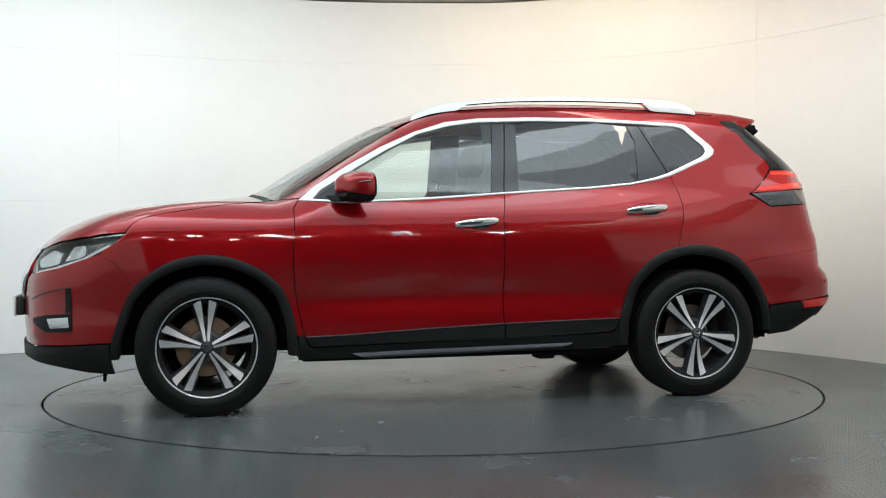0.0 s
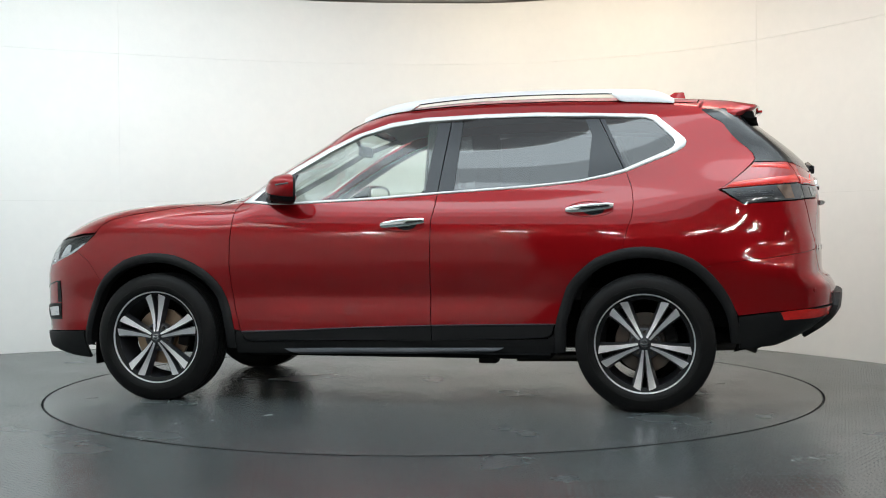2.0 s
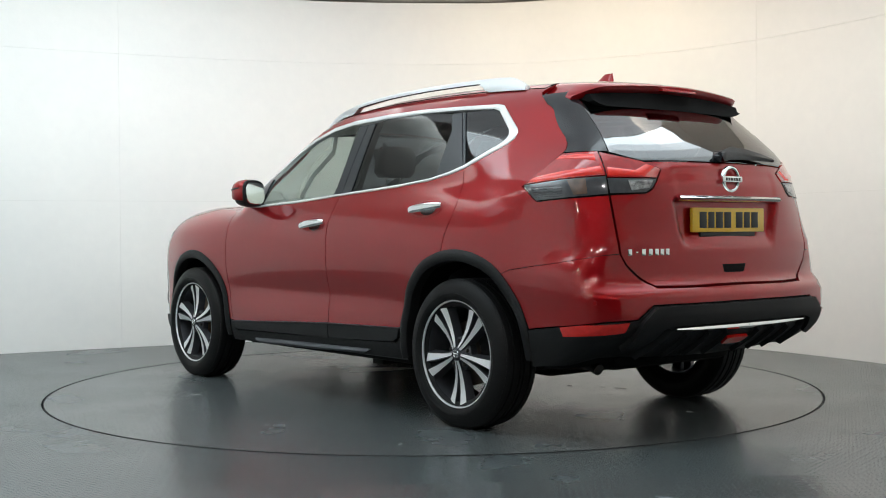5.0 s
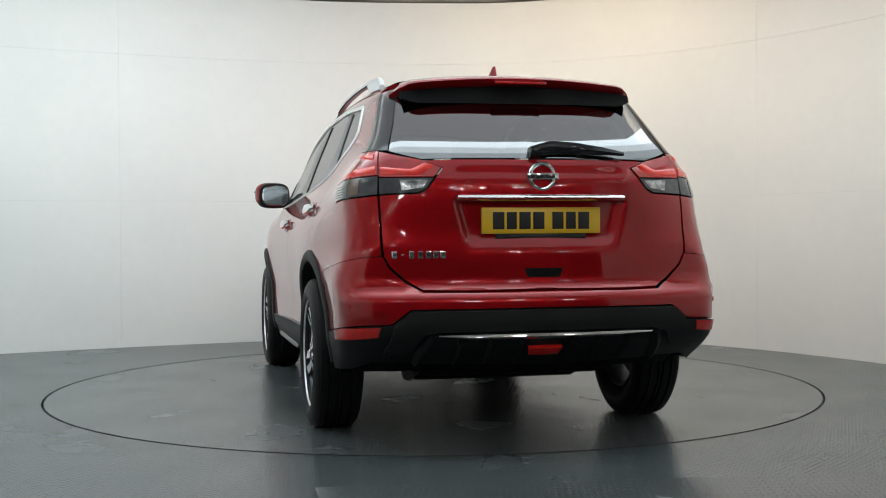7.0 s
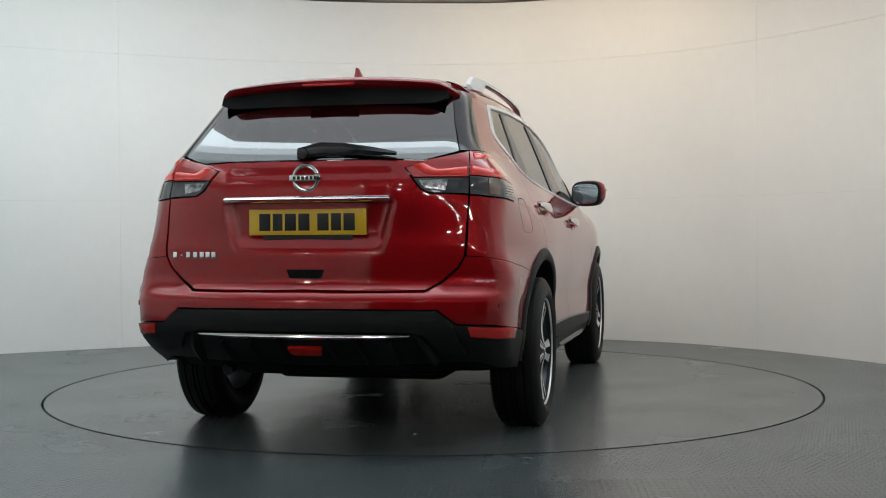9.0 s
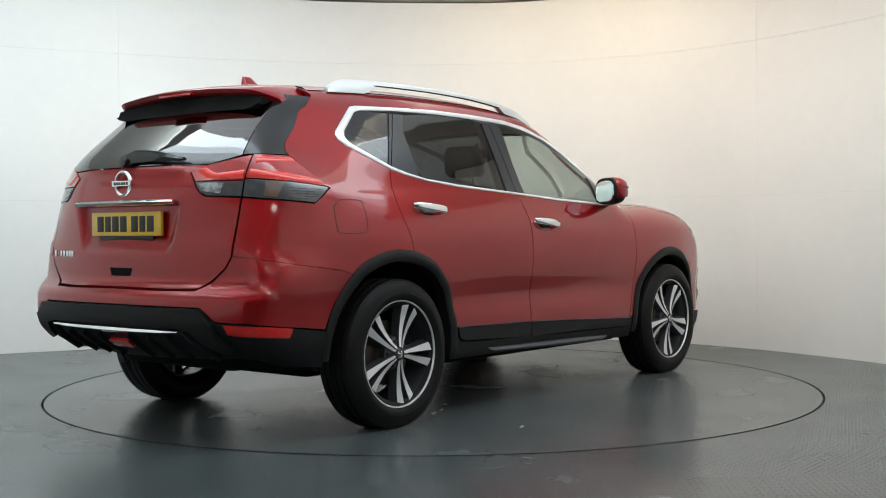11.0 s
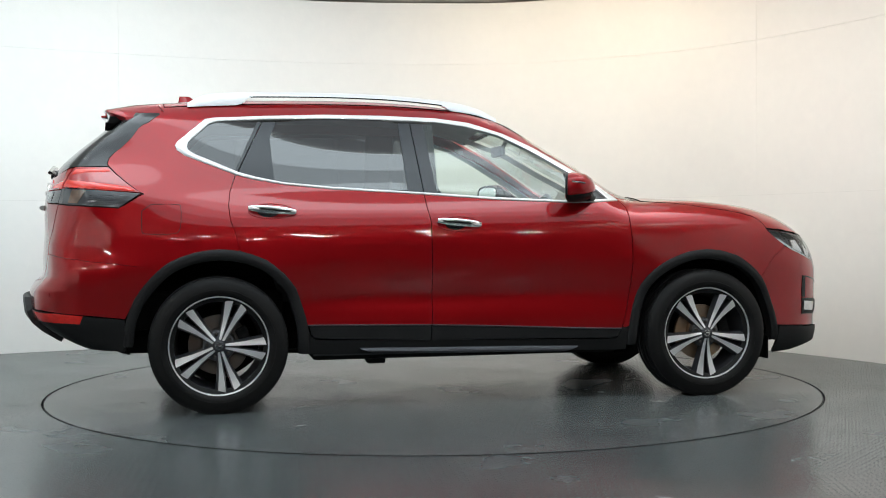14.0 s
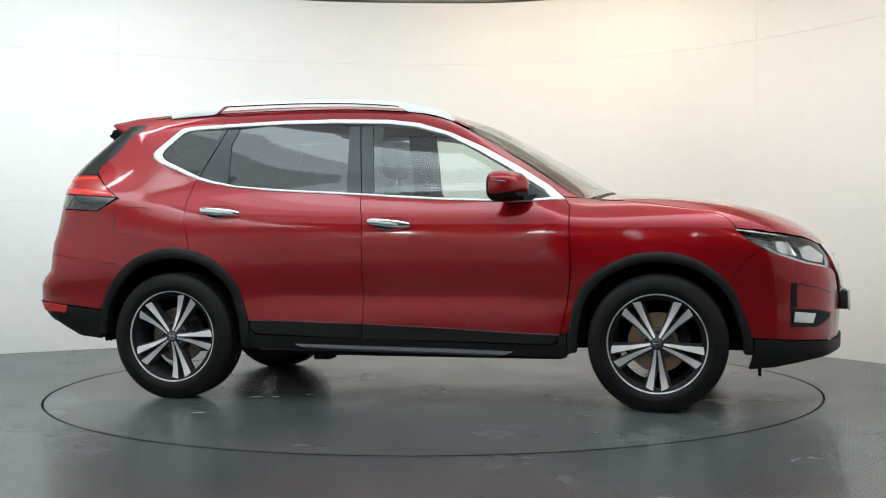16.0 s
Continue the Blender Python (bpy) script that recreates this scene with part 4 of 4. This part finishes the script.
def rails_and_roof():
    for s in (1, -1):
        # the rail's top line and foot line; it is open between its two feet
        xs = np.linspace(.215, -1.50, 60)
        crest = curve((-1.50, 1.640), (-1.44, 1.672), (-1.38, 1.690), (-1.1, 1.703), (-.78, 1.706), (-.47, 1.700), (-.15, 1.678), (.04, 1.650), (.13, 1.622), (.215, 1.578))
        bm = bmesh.new()
        secs = []
        for x in xs:
            yy = .548
            foot = top_map([(x, yy)])[0, 2] - .004
            z1 = max(crest(x), foot + .006)
            opens = np.clip((x + 1.22) / .06, 0, 1) * np.clip((-.045 - x) / .06, 0, 1)
            z0 = foot + (z1 - .024 - foot) * opens if z1 - foot > .03 else foot
            w = .017
            lean = (z1 - z0) * .12
            secs.append([(x, s * (yy + w), z0), (x, s * (yy + w - .002), (z0 + z1) / 2), (x, s * (yy + w - .006 - lean), z1 - .003), (x, s * (yy - lean), z1), (x, s * (yy - w + .006 - lean), z1 - .003), (x, s * (yy - w), z0)])
        loft(bm, secs)
        part("roof_rail", bm, SATIN, car, "satin silver roof rail")
        # thin black tube stands in for the shade below the rail
        bm = bmesh.new()
        tube(bm, [(x, s * .562, crest(x) - .027) for x in np.linspace(-.10, -1.17, 16)], .0035, 6)
        part("rail_shade", bm, PLASTIC, car)
    # shark fin
    bm = bmesh.new()
    secs = []
    for z, x0, x1, w in ((0, -1.37, -1.56, .026), (.02, -1.41, -1.555, .019), (.045, -1.455, -1.55, .011), (.068, -1.49, -1.545, .004)):
        zz = TOP(-1.5) - .008 + z
        secs.append([(x0 + (x1 - x0) * (1 - math.cos(a)) / 2, w * math.sin(a), zz) for a in (2 * math.pi * k / 12 for k in range(12))])
    loft(bm, secs)
    part("aerial_fin", bm, PAINT, car, "red shark-fin aerial")
    # spoiler over the rear window
    bm = bmesh.new()
    secs = []
    for y in np.linspace(-.574, .574, 33):
        a = abs(y)
        wrap = max(0, (a - .47) / .13)
        zt = float(top_map([(-1.66, min(a, .54))])[0, 2]) - .105 * wrap ** 2 + .002
        tip = -1.965 + .14 * a * a + .15 * wrap ** 2
        zb = 1.625 - .10 * a * a - .05 * wrap ** 2
        x0 = -1.66 + (0 if a < .3 else .05 * (a - .3) / .3)
        secs.append([(x0, y, zt), (x0 - .14, y, zt - (zt - zb) * .28), (tip + .012, y, zb + .002), (tip, y, zb - .006), (tip + .006, y, zb - .016), (tip + .03, y, zb - .037), (tip + .052, y, zb - .040), (x0 - .08, y, min(zt, zb) - .05 - .04 * wrap), (x0, y, min(zt, zb) - .02 - .03 * wrap)])
    loft(bm, secs)
    spoiler = part("spoiler", bm, PAINT, car, "red roof spoiler", angle=35)
    # black lower lip; the shade under the spoiler is in its matte colour
    bm = bmesh.new()
    secs = []
    for y in np.linspace(-.535, .535, 33):
        up = .035 * max(0, (abs(y) - .45) / .11) ** 2
        dx = .10 * y * y
        secs.append([(-1.930 + dx, y, 1.590 - dx), (-1.940 + dx, y, 1.555 + up * .5 - dx), (-1.956 + dx, y, 1.508 + up), (-1.92 + dx, y, 1.504 + up), (-1.80 + dx, y, 1.595 - dx)])
    loft(bm, secs)
    part("spoiler_underside", bm, SHADOW_BLACK, spoiler, "black underside of the spoiler, shade put into its colour")
    bm = bmesh.new()
    box(bm, -1.978, -1.95, -.12, .12, 1.594, 1.606, .003)
    part("brake_light", bm, RED_LENS, spoiler, "red high brake light")


rails_and_roof()


def wheel(parent, x, side, turn):
    """One wheel: tyre, rim, five twin spokes, nuts, cap, brake. Built facing +y, turned round for the other flank."""
    w = new("wheel")
    w.parent = parent
    w.matrix_basis = pose(x, side * .785, .354, 0, 0, 0 if side > 0 else 180)
    R = .357
    bm = bmesh.new()
    tread = [(R, .085), (R + .002, .058), (R - .008, .056), (R - .008, .049), (R + .002, .047), (R + .003, .016), (R - .008, .014), (R - .008, .007), (R + .003, .005)]
    prof = [(.228, .085), (.254, .100), (.265, .110), (.281, .118), (.300, .117), (.325, .111), (.342, .101), (.350, .093)] + tread
    prof = prof + [(r, -y) for r, y in prof[::-1]]
    lathe(bm, prof, 72)
    tyre = part("tyre", bm, RUBBER, w, "black road tyre", angle=30)
    # raised sidewall ring and tread blocks at the shoulder
    bm = bmesh.new()
    lathe(bm, [(.286, .1165), (.288, .1188), (.291, .1188), (.293, .1160)], 72)
    for k in range(72):
        a = 2 * math.pi * k / 72
        box(bm, -.009, .009, .074, .0925, R - .018, R - .0035, 0, Matrix.Rotation(a, 4, "Y"))
        box(bm, -.009, .009, -.0925, -.074, R - .018, R - .0035, 0, Matrix.Rotation(a, 4, "Y"))
    part("tread_block", bm, RUBBER, tyre)
    bm = bmesh.new()
    lathe(bm, [(.236, .100), (.242, .104), (.243, .100), (.232, .088), (.224, .06), (.216, 0), (.205, -.09), (.20, -.09), (.21, 0), (.219, .06), (.226, .085)], 72)
    rim = part("rim", bm, ALLOY_DARK, w, "dark alloy rim barrel")
    rim.matrix_basis = Matrix.Diagonal((1.06, 1, 1.06, 1))
    bm = bmesh.new()
    lathe(bm, [(.2435, .101), (.242, .1055), (.2376, .1042), (.2352, .0985), (.236, .09)], 96)
    part("rim_lip", bm, ALLOY, rim, "machined bright rim edge")
    face = lambda r: .094 - .012 * math.sin(min(1, max(0, (r - .04) / .19)) * math.pi) + (.006 if r < .05 else 0)
    for k in range(5):
        a = radians(turn + 72 * k)
        for h in (1, -1):
            # one blade: dark sides, machined face
            bm, top = bmesh.new(), bmesh.new()
            rows, faces_ = [], []
            for r, mid, half in ((.030, .0072, .0068), (.06, .0106, .0088), (.09, .0145, .0103), (.12, .0188, .0120), (.17, .0280, .0165), (.21, .0360, .0202), (.2365, .0420, .0236)):
                y1 = face(r)
                c = h * mid
                inn = c - h * half
                outn = c + h * half
                rows.append([(inn, y1, r), (outn, y1 - .004, r), (outn + h * (.004 + .045 * r), y1 - .046, r), (inn - h * .004, y1 - .046, r)])
                faces_.append([(inn + h * .0025, y1 + .0006, r), (outn - h * .001, y1 - .0032, r)])
            loft(bm, rows)
            bmesh.ops.transform(bm, matrix=Matrix.Rotation(a, 4, "Y"), verts=bm.verts)
            blade = part("spoke", bm, ALLOY_DARK, rim, "dark-sided alloy spoke with machined face", angle=25)
            loft(top, [[p, q, (q[0], q[1] - .001, q[2]), (p[0], p[1] - .001, p[2])] for p, q in faces_])
            bmesh.ops.transform(top, matrix=Matrix.Rotation(a, 4, "Y"), verts=top.verts)
            # the bright face lies on the blade as one piece of the rim's front
            part("spoke_face", top, ALLOY, rim)
    bm = bmesh.new()
    lathe(bm, [(.0005, .101), (.022, .100), (.027, .096), (.030, .088), (.05, .080), (.075, .070), (.08, .03), (.05, .02)], 40)
    part("hub", bm, ALLOY_DARK, rim)
    bm = bmesh.new()
    lathe(bm, [(.012, .1015), (.013, .1035), (.017, .1035), (.018, .1012)], 32)
    box(bm, -.018, .018, .100, .1035, -.0035, .0035, .001)
    part("cap_badge", bm, CHROME, rim, "round chrome centre badge")
    for k in range(5):
        a = radians(turn + 36 + 72 * k)
        bm = bmesh.new()
        lathe(bm, [(.0005, .090), (.007, .089), (.0095, .084), (.0095, .066)], 6, pose(.057 * math.sin(a), 0, .057 * math.cos(a)))
        part("wheel_nut", bm, STEEL, rim, smooth=False)
    bm = bmesh.new()
    lathe(bm, [(.06, .035), (.085, .037), (.09, .012), (.155, .012), (.157, .0), (.155, -.012), (.06, -.012)], 48)
    part("brake_disc", bm, DISC if x > 0 else REAR_DISC, w, "worn steel brake disc")
    bm = bmesh.new()
    for ang in (-60, -74, -88, -102):
        box(bm, -.022, .022, -.03, .035, .105, .168, .008, Matrix.Rotation(radians(ang), 4, "Y"))
    part("brake_caliper", bm, SHADOW_BLACK, w)
    return w


for x, s, turn in ((1.3525, 1, 2), (-1.3525, 1, 180), (1.3525, -1, 180), (-1.3525, -1, 193)):
    wheel(car, x, s, turn)


def door_handles():
    for s in (1, -1):
        for x0, z0, x1, z1, door in ((.045, .972, -.195, .995, "front"), (-.948, 1.044, -1.195, 1.066, "rear")):
            n = 14
            bm = bmesh.new()
            secs = []
            for k in range(n + 1):
                t = k / n
                u, z = x0 + (x1 - x0) * t, z0 + (z1 - z0) * t
                p = wall_map([(u, z)])[0]
                out = .010 + .026 * math.sin(math.pi * min(1, max(0, t))) ** .5
                h = .011 + .0095 * math.sin(math.pi * t) ** .5
                secs.append([(p[0], s * (p[1] + out + .007 * math.cos(q)), p[2] + h * math.sin(q)) for q in (2 * math.pi * j / 10 for j in range(10))])
            loft(bm, secs)
            handle = part("door_handle", bm, CHROME, car, "chrome pull handle")
            cup = []
            for j in range(20):
                q = 2 * math.pi * j / 20
                cup.append(((x0 + x1) / 2 - .004 + .115 * math.cos(q) * (1 if math.cos(q) < 0 else 1), (z0 + z1) / 2 - .006 + .036 * math.sin(q)))
            outer = [((x0 + x1) / 2 + (a - (x0 + x1) / 2) * 1.06, (z0 + z1) / 2 - .006 + (b - (z0 + z1) / 2 + .006) * 1.16) for a, b in cup]
            strip("handle_cup", outer, cup, PAINT, handle, s, closed=True, lift=.0018, depth=.002, step=.02)
            # black ellipse laid on the door as the shade inside the handle cup
            panel("cup_shade", [((x0 + x1) / 2 - .02 + .058 * math.cos(2 * math.pi * j / 16), (z0 + z1) / 2 - .008 + .030 * math.sin(2 * math.pi * j / 16)) for j in range(16)], GLOSS_BLACK, handle, (s,), lift=.0012, depth=.001, gap=0)


door_handles()


def mirrors():
    for s in (1, -1):
        def shell(secs, low=-1.0, high=1.0):
            """Rounded sections across x: x, middle y and z, half width and height."""
            rows = []
            for x, cy, cz, hy, hz in secs:
                row = []
                for k in range(24):
                    q = 2 * math.pi * k / 24
                    ey = math.copysign(abs(math.cos(q)) ** .62, math.cos(q))
                    ez = math.copysign(abs(math.sin(q)) ** .62, math.sin(q))
                    row.append((x, s * (cy + hy * ey), cz + hz * min(high, max(low, ez))))
                rows.append(row)
            bm = bmesh.new()
            return loft(bm, rows)
        housing = part("door_mirror", shell([(.520, .918, 1.176, .090, .076), (.545, .918, 1.177, .094, .079), (.60, .916, 1.178, .092, .075), (.65, .910, 1.176, .083, .066), (.69, .902, 1.172, .064, .048),
                                             (.708, .896, 1.168, .042, .028), (.714, .893, 1.166, .018, .010)], low=-.62), PAINT, car, "red door mirror with black base")
        centre = Matrix.Translation((.60, s * .905, 0))
        housing.matrix_basis = centre @ Matrix.Rotation(radians(27 * s), 4, "Z") @ Matrix.Diagonal((.68, 1.2, 1, 1)) @ centre.inverted()
        part("lower_shell", shell([(.512, .917, 1.172, .092, .080), (.545, .917, 1.172, .092, .082), (.60, .912, 1.172, .088, .078), (.65, .90, 1.17, .072, .066), (.69, .888, 1.165, .05, .045)], high=-.55), PLASTIC, housing)
        part("mirror_frame", shell([(.505, .917, 1.172, .090, .077), (.522, .917, 1.172, .094, .081)]), PLASTIC, housing)
        glass = shell([(.494, .917, 1.172, .076, .063), (.500, .917, 1.172, .080, .067)])
        mid = Vector((.497, s * .917, 1.172))
        bmesh.ops.transform(glass, matrix=Matrix.Translation(mid) @ pose(0, 0, 0, 0, 7, -4 * s) @ Matrix.Translation(-mid), verts=glass.verts)
        part("mirror_glass", glass, MIRROR, housing, "silvered mirror glass")
        bm = bmesh.new()
        loft(bm, [[(.70, s * .765, 1.10), (.60, s * .775, 1.10), (.60, s * .775, 1.135), (.70, s * .765, 1.13)], [(.67, s * .86, 1.100), (.57, s * .86, 1.100), (.57, s * .86, 1.135), (.66, s * .86, 1.130)]])
        part("mirror_arm", bm, PLASTIC, housing)
        bm = bmesh.new()
        tube(bm, [(.66, s * .99, 1.192), (.62, s * 1.003, 1.197), (.56, s * 1.010, 1.202)], .0045, 8)
        part("indicator", bm, SMOKE, housing)


mirrors()


def tail_details():
    # number plate with its writing as plain bars
    plate = new("number_plate")
    plate.parent = car
    tagged(plate, "yellow rear number plate with black characters")
    bm = bmesh.new()
    box(bm, -2.268, -2.250, -.263, .263, .926, 1.037, .004, pose(0, 0, 0, 0, 0, 0))
    part("plate_face", bm, PLATE_YELLOW, plate)
    bm = bmesh.new()
    box(bm, -2.262, -2.245, -.20, .20, .906, .926, .002)
    part("plate_holder", bm, BAR_BLACK, plate)
    y = .215
    for k in range(7):
        w = .050 if k not in (1, 5) else .044
        bm = bmesh.new()
        box(bm, -2.2695, -2.267, y - w, y, .945, 1.018, .001)
        part("character_bar", bm, BAR_BLACK, plate)
        y -= w + (.011 if k != 3 else .035)
    # round badge: ring and cross bar
    x0, z0 = -2.272, 1.168
    badge = new("tail_badge")
    badge.parent = car
    tagged(badge, "round chrome ring badge with a bar")
    bm = bmesh.new()
    lathe(bm, [(.046, -.004), (.047, .008), (.052, .012), (.059, .010), (.063, .004), (.063, -.006)], 48, pose(x0, 0, z0, 0, 0, 90) )
    part("badge_ring", bm, CHROME, badge)
    bm = bmesh.new()
    box(bm, x0 - .018, x0 + .004, -.070, .070, z0 - .014, z0 + .014, .004)
    part("badge_bar", bm, CHROME, badge)
    for k in range(6):
        bm = bmesh.new()
        yy = .047 - k * .0188
        box(bm, x0 - .0195, x0 - .017, yy - .006, yy + .006, z0 - .007, z0 + .007, .001)
        part("badge_mark", bm, BAR_BLACK, badge)
    # model lettering as small chrome bars
    for k in range(7):
        u = -2.272 - k * .0295
        p = wall_map([(u, .841)])[0]
        bm = bmesh.new()
        w, h = (.0105, .0145) if k != 1 else (.005, .0035)
        box(bm, -.003, .003, -w, w, -h, h, .001, Matrix.Translation((p[0] - .001, p[1], p[2])) @ pose(0, 0, 0, 0, 0, -14 + k * 1.2))
        part("letter_bar", bm, CHROME, car)
    # rear wiper
    bm = bmesh.new()
    arm = [(y, z) for y, z in ((.045, 1.272), (-.05, 1.292), (-.16, 1.290), (-.28, 1.280), (-.385, 1.268))]
    secs = []
    for (yy, z), w in zip(arm, (.024, .03, .026, .018, .008)):
        x = TAIL(z) + .15 * yy * yy - .028
        secs.append([(x - .012, yy, z), (x - .004, yy, z + w), (x + .012, yy, z + w * .7), (x + .012, yy, z - w * .7), (x - .004, yy, z - w)])
    loft(bm, secs)
    wiper = part("rear_wiper", bm, GLOSS_BLACK, car, "black rear wiper at rest")
    bm = bmesh.new()
    lathe(bm, [(.0005, .05), (.022, .048), (.026, .03), (.028, -.02)], 20, pose(TAIL(1.27) + .005, .02, 1.272, 0, 0, 90))
    part("wiper_pivot", bm, GLOSS_BLACK, wiper)
    # parking sensors
    for yy, z in ((.70, .63), (-.70, .63), (.33, .565), (-.33, .565)):
        bm = bmesh.new()
        u = REAR_U - (REAR_Y - abs(yy)) if abs(yy) < REAR_Y else -2.13
        p = wall_map([(u, z)])[0]
        n = skin_normal(np.array([p]))[0]
        a = math.degrees(math.atan2(n[1], n[0])) * (1 if yy > 0 else -1)
        lathe(bm, [(.0005, .013 if abs(yy) < .5 else .003), (.010, .013 if abs(yy) < .5 else .003), (.011, -.002)], 20, pose(p[0], p[1] * (1 if yy > 0 else -1), p[2], 0, 0, a - 90))
        part("parking_sensor", bm, PAINT if abs(yy) > .5 else PLASTIC, car)
    # fuel flap on the right flank
    flap = rounded([(-1.735, 1.087), (-1.548, 1.09), (-1.534, 1.075), (-1.537, .965), (-1.558, .930), (-1.725, .930), (-1.738, .95)], 1)
    c = flap.mean(0)
    strip("fuel_flap_gap", flap, c + (flap - c) * .965, GAP_BLACK, car, -1, closed=True, lift=.0008, depth=.003, step=.03)
    # front plate
    fp = new("number_plate")
    fp.parent = car
    tagged(fp, "white front number plate with black characters")
    bm = bmesh.new()
    box(bm, 2.338, 2.352, -.26, .26, .495, .606, .004)
    part("plate_face", bm, PLATE_WHITE, fp)
    bm = bmesh.new()
    box(bm, 2.30, 2.339, -.25, .25, .50, .60, .004)
    part("plate_holder", bm, BAR_BLACK, fp)
    y = -.215
    for k in range(7):
        bm = bmesh.new()
        box(bm, 2.351, 2.3535, y, y + .048, .514, .587, .001)
        part("character_bar", bm, BAR_BLACK, fp)
        y += .059 if k != 3 else .083
    bm = bmesh.new()
    lathe(bm, [(.062, -.004), (.064, .01), (.072, .014), (.080, .008), (.082, -.004)], 40, pose(2.275, 0, .72, 0, 0, -90))
    part("nose_badge", bm, CHROME, car, "round chrome nose badge")


tail_details()


def cabin():
    def seat(x, y, w, tall, name="front_seat"):
        st = new(name)
        st.parent = car
        def cushion(nm, secs, par):
            bm = bmesh.new()
            rows = []
            for cx, cz, hx, hy, hz in secs:
                rows.append([(cx + hx * math.copysign(abs(math.cos(q)) ** .55, math.cos(q)), y + hy * math.copysign(abs(math.sin(q)) ** .55, math.sin(q)), cz) for q in (2 * math.pi * k / 16 for k in range(16))])
            loft(bm, rows)
            return part(nm, bm, SEAT_CLOTH, par)
        cushion("cushion", [(x + .22, .46, .25, w, .1), (x + .22, .58, .27, w + .02, .1), (x + .22, .63, .24, w - .03, .1)], st)
        cushion("backrest", [(x - .06, .56, .10, w, .1), (x - .12, .75, .10, w + .02, .1), (x - .20, 1.0, .085, w - .01, .1), (x - .25, tall - .05, .07, w - .06, .1), (x - .26, tall, .05, w - .10, .1)], st)
        cushion("headrest", [(x - .27, tall + .05, .045, .10, .1), (x - .275, tall + .08, .06, .125, .1), (x - .29, tall + .18, .055, .125, .1), (x - .295, tall + .225, .035, .10, .1)], st)
        bm = bmesh.new()
        for dy in (-.05, .05):
            tube(bm, [(x - .25, y + dy, tall - .04), (x - .27, y + dy, tall + .07)], .006, 8)
        part("headrest_post", bm, CHROME, st)
    seat(.10, .37, .24, 1.20)
    seat(.10, -.37, .24, 1.20)
    for y in (.42, 0, -.42):
        seat(-.85, y, .215, 1.17, "rear_seat")
    bm = bmesh.new()
    secs = []
    for y in np.linspace(-.70, .70, 13):
        hump = .04 * math.exp(-((y + .37) / .18) ** 2)
        secs.append([(1.02, y, 1.06), (.80, y, 1.075 + hump), (.66, y, 1.06 + hump), (.60, y, 1.0), (.64, y, .85), (.75, y, .62), (1.02, y, .62)])
    loft(bm, secs)
    part("dashboard", bm, TRIM, car)
    # steering wheel on the right
    sw = new("steering_wheel")
    sw.parent = car
    sw.matrix_basis = pose(.50, -.37, .98, 0, 0, -90) @ pose(0, 0, 0, -25, 0, 0)
    bm = bmesh.new()
    a = [(0.18 * math.cos(2 * math.pi * k / 32), 0, .18 * math.sin(2 * math.pi * k / 32)) for k in range(33)]
    tube(bm, a, .014, 8)
    part("wheel_rim", bm, TRIM, sw)
    bm = bmesh.new()
    box(bm, -.06, .06, -.02, .03, -.05, .05, .015)
    box(bm, -.17, .17, -.008, .012, -.015, .015, .005)
    box(bm, -.015, .015, -.008, .012, -.17, 0, .005)
    part("wheel_hub", bm, TRIM, sw)
    bm = bmesh.new()
    box(bm, .36, .39, -.12, .12, 1.395, 1.46, .012)
    tube(bm, [(.40, 0, 1.44), (.43, 0, 1.50)], .012, 8)
    part("cabin_mirror", bm, TRIM, car, "black interior mirror")
    for s in (1, -1):
        bm = bmesh.new()
        secs = []
        for x, z in ((.98, 1.17), (.75, 1.30), (.50, 1.44), (.30, 1.53), (.10, 1.585)):
            p = wall_map([(x, z)])[0]
            secs.append([(x, s * (p[1] - .02), z), (x - .028, s * (p[1] - .025), z - .018), (x, s * (p[1] - .05), z), (x + .008, s * (p[1] - .035), z + .012)])
        loft(bm, secs)
        part("pillar_lining", bm, HEADLINING, car)
        bm = bmesh.new()
        secs = []
        for z in np.linspace(1.08, 1.56, 8):
            p = wall_map([(-.27, z)])[0]
            secs.append([(-.17, s * (p[1] - .02), z), (-.36, s * (p[1] - .02), z), (-.35, s * (p[1] - .06), z), (-.19, s * (p[1] - .06), z)])
        loft(bm, secs)
        part("pillar_lining", bm, TRIM, car)


cabin()


def motions():
    """The turntable and the car on it turn together, clockwise seen from above."""
    rows, deck = [], []
    for k in range(33):
        t = k / 2
        a = 193.113 - 12.9534 * t
        m = pose(0, 0, 0, 0, 0, a)
        rows.append((t, m @ pose(.0419, .0187, 0)))
        deck.append((t, m))
    walk(car, rows)
    walk(table, deck)


motions()
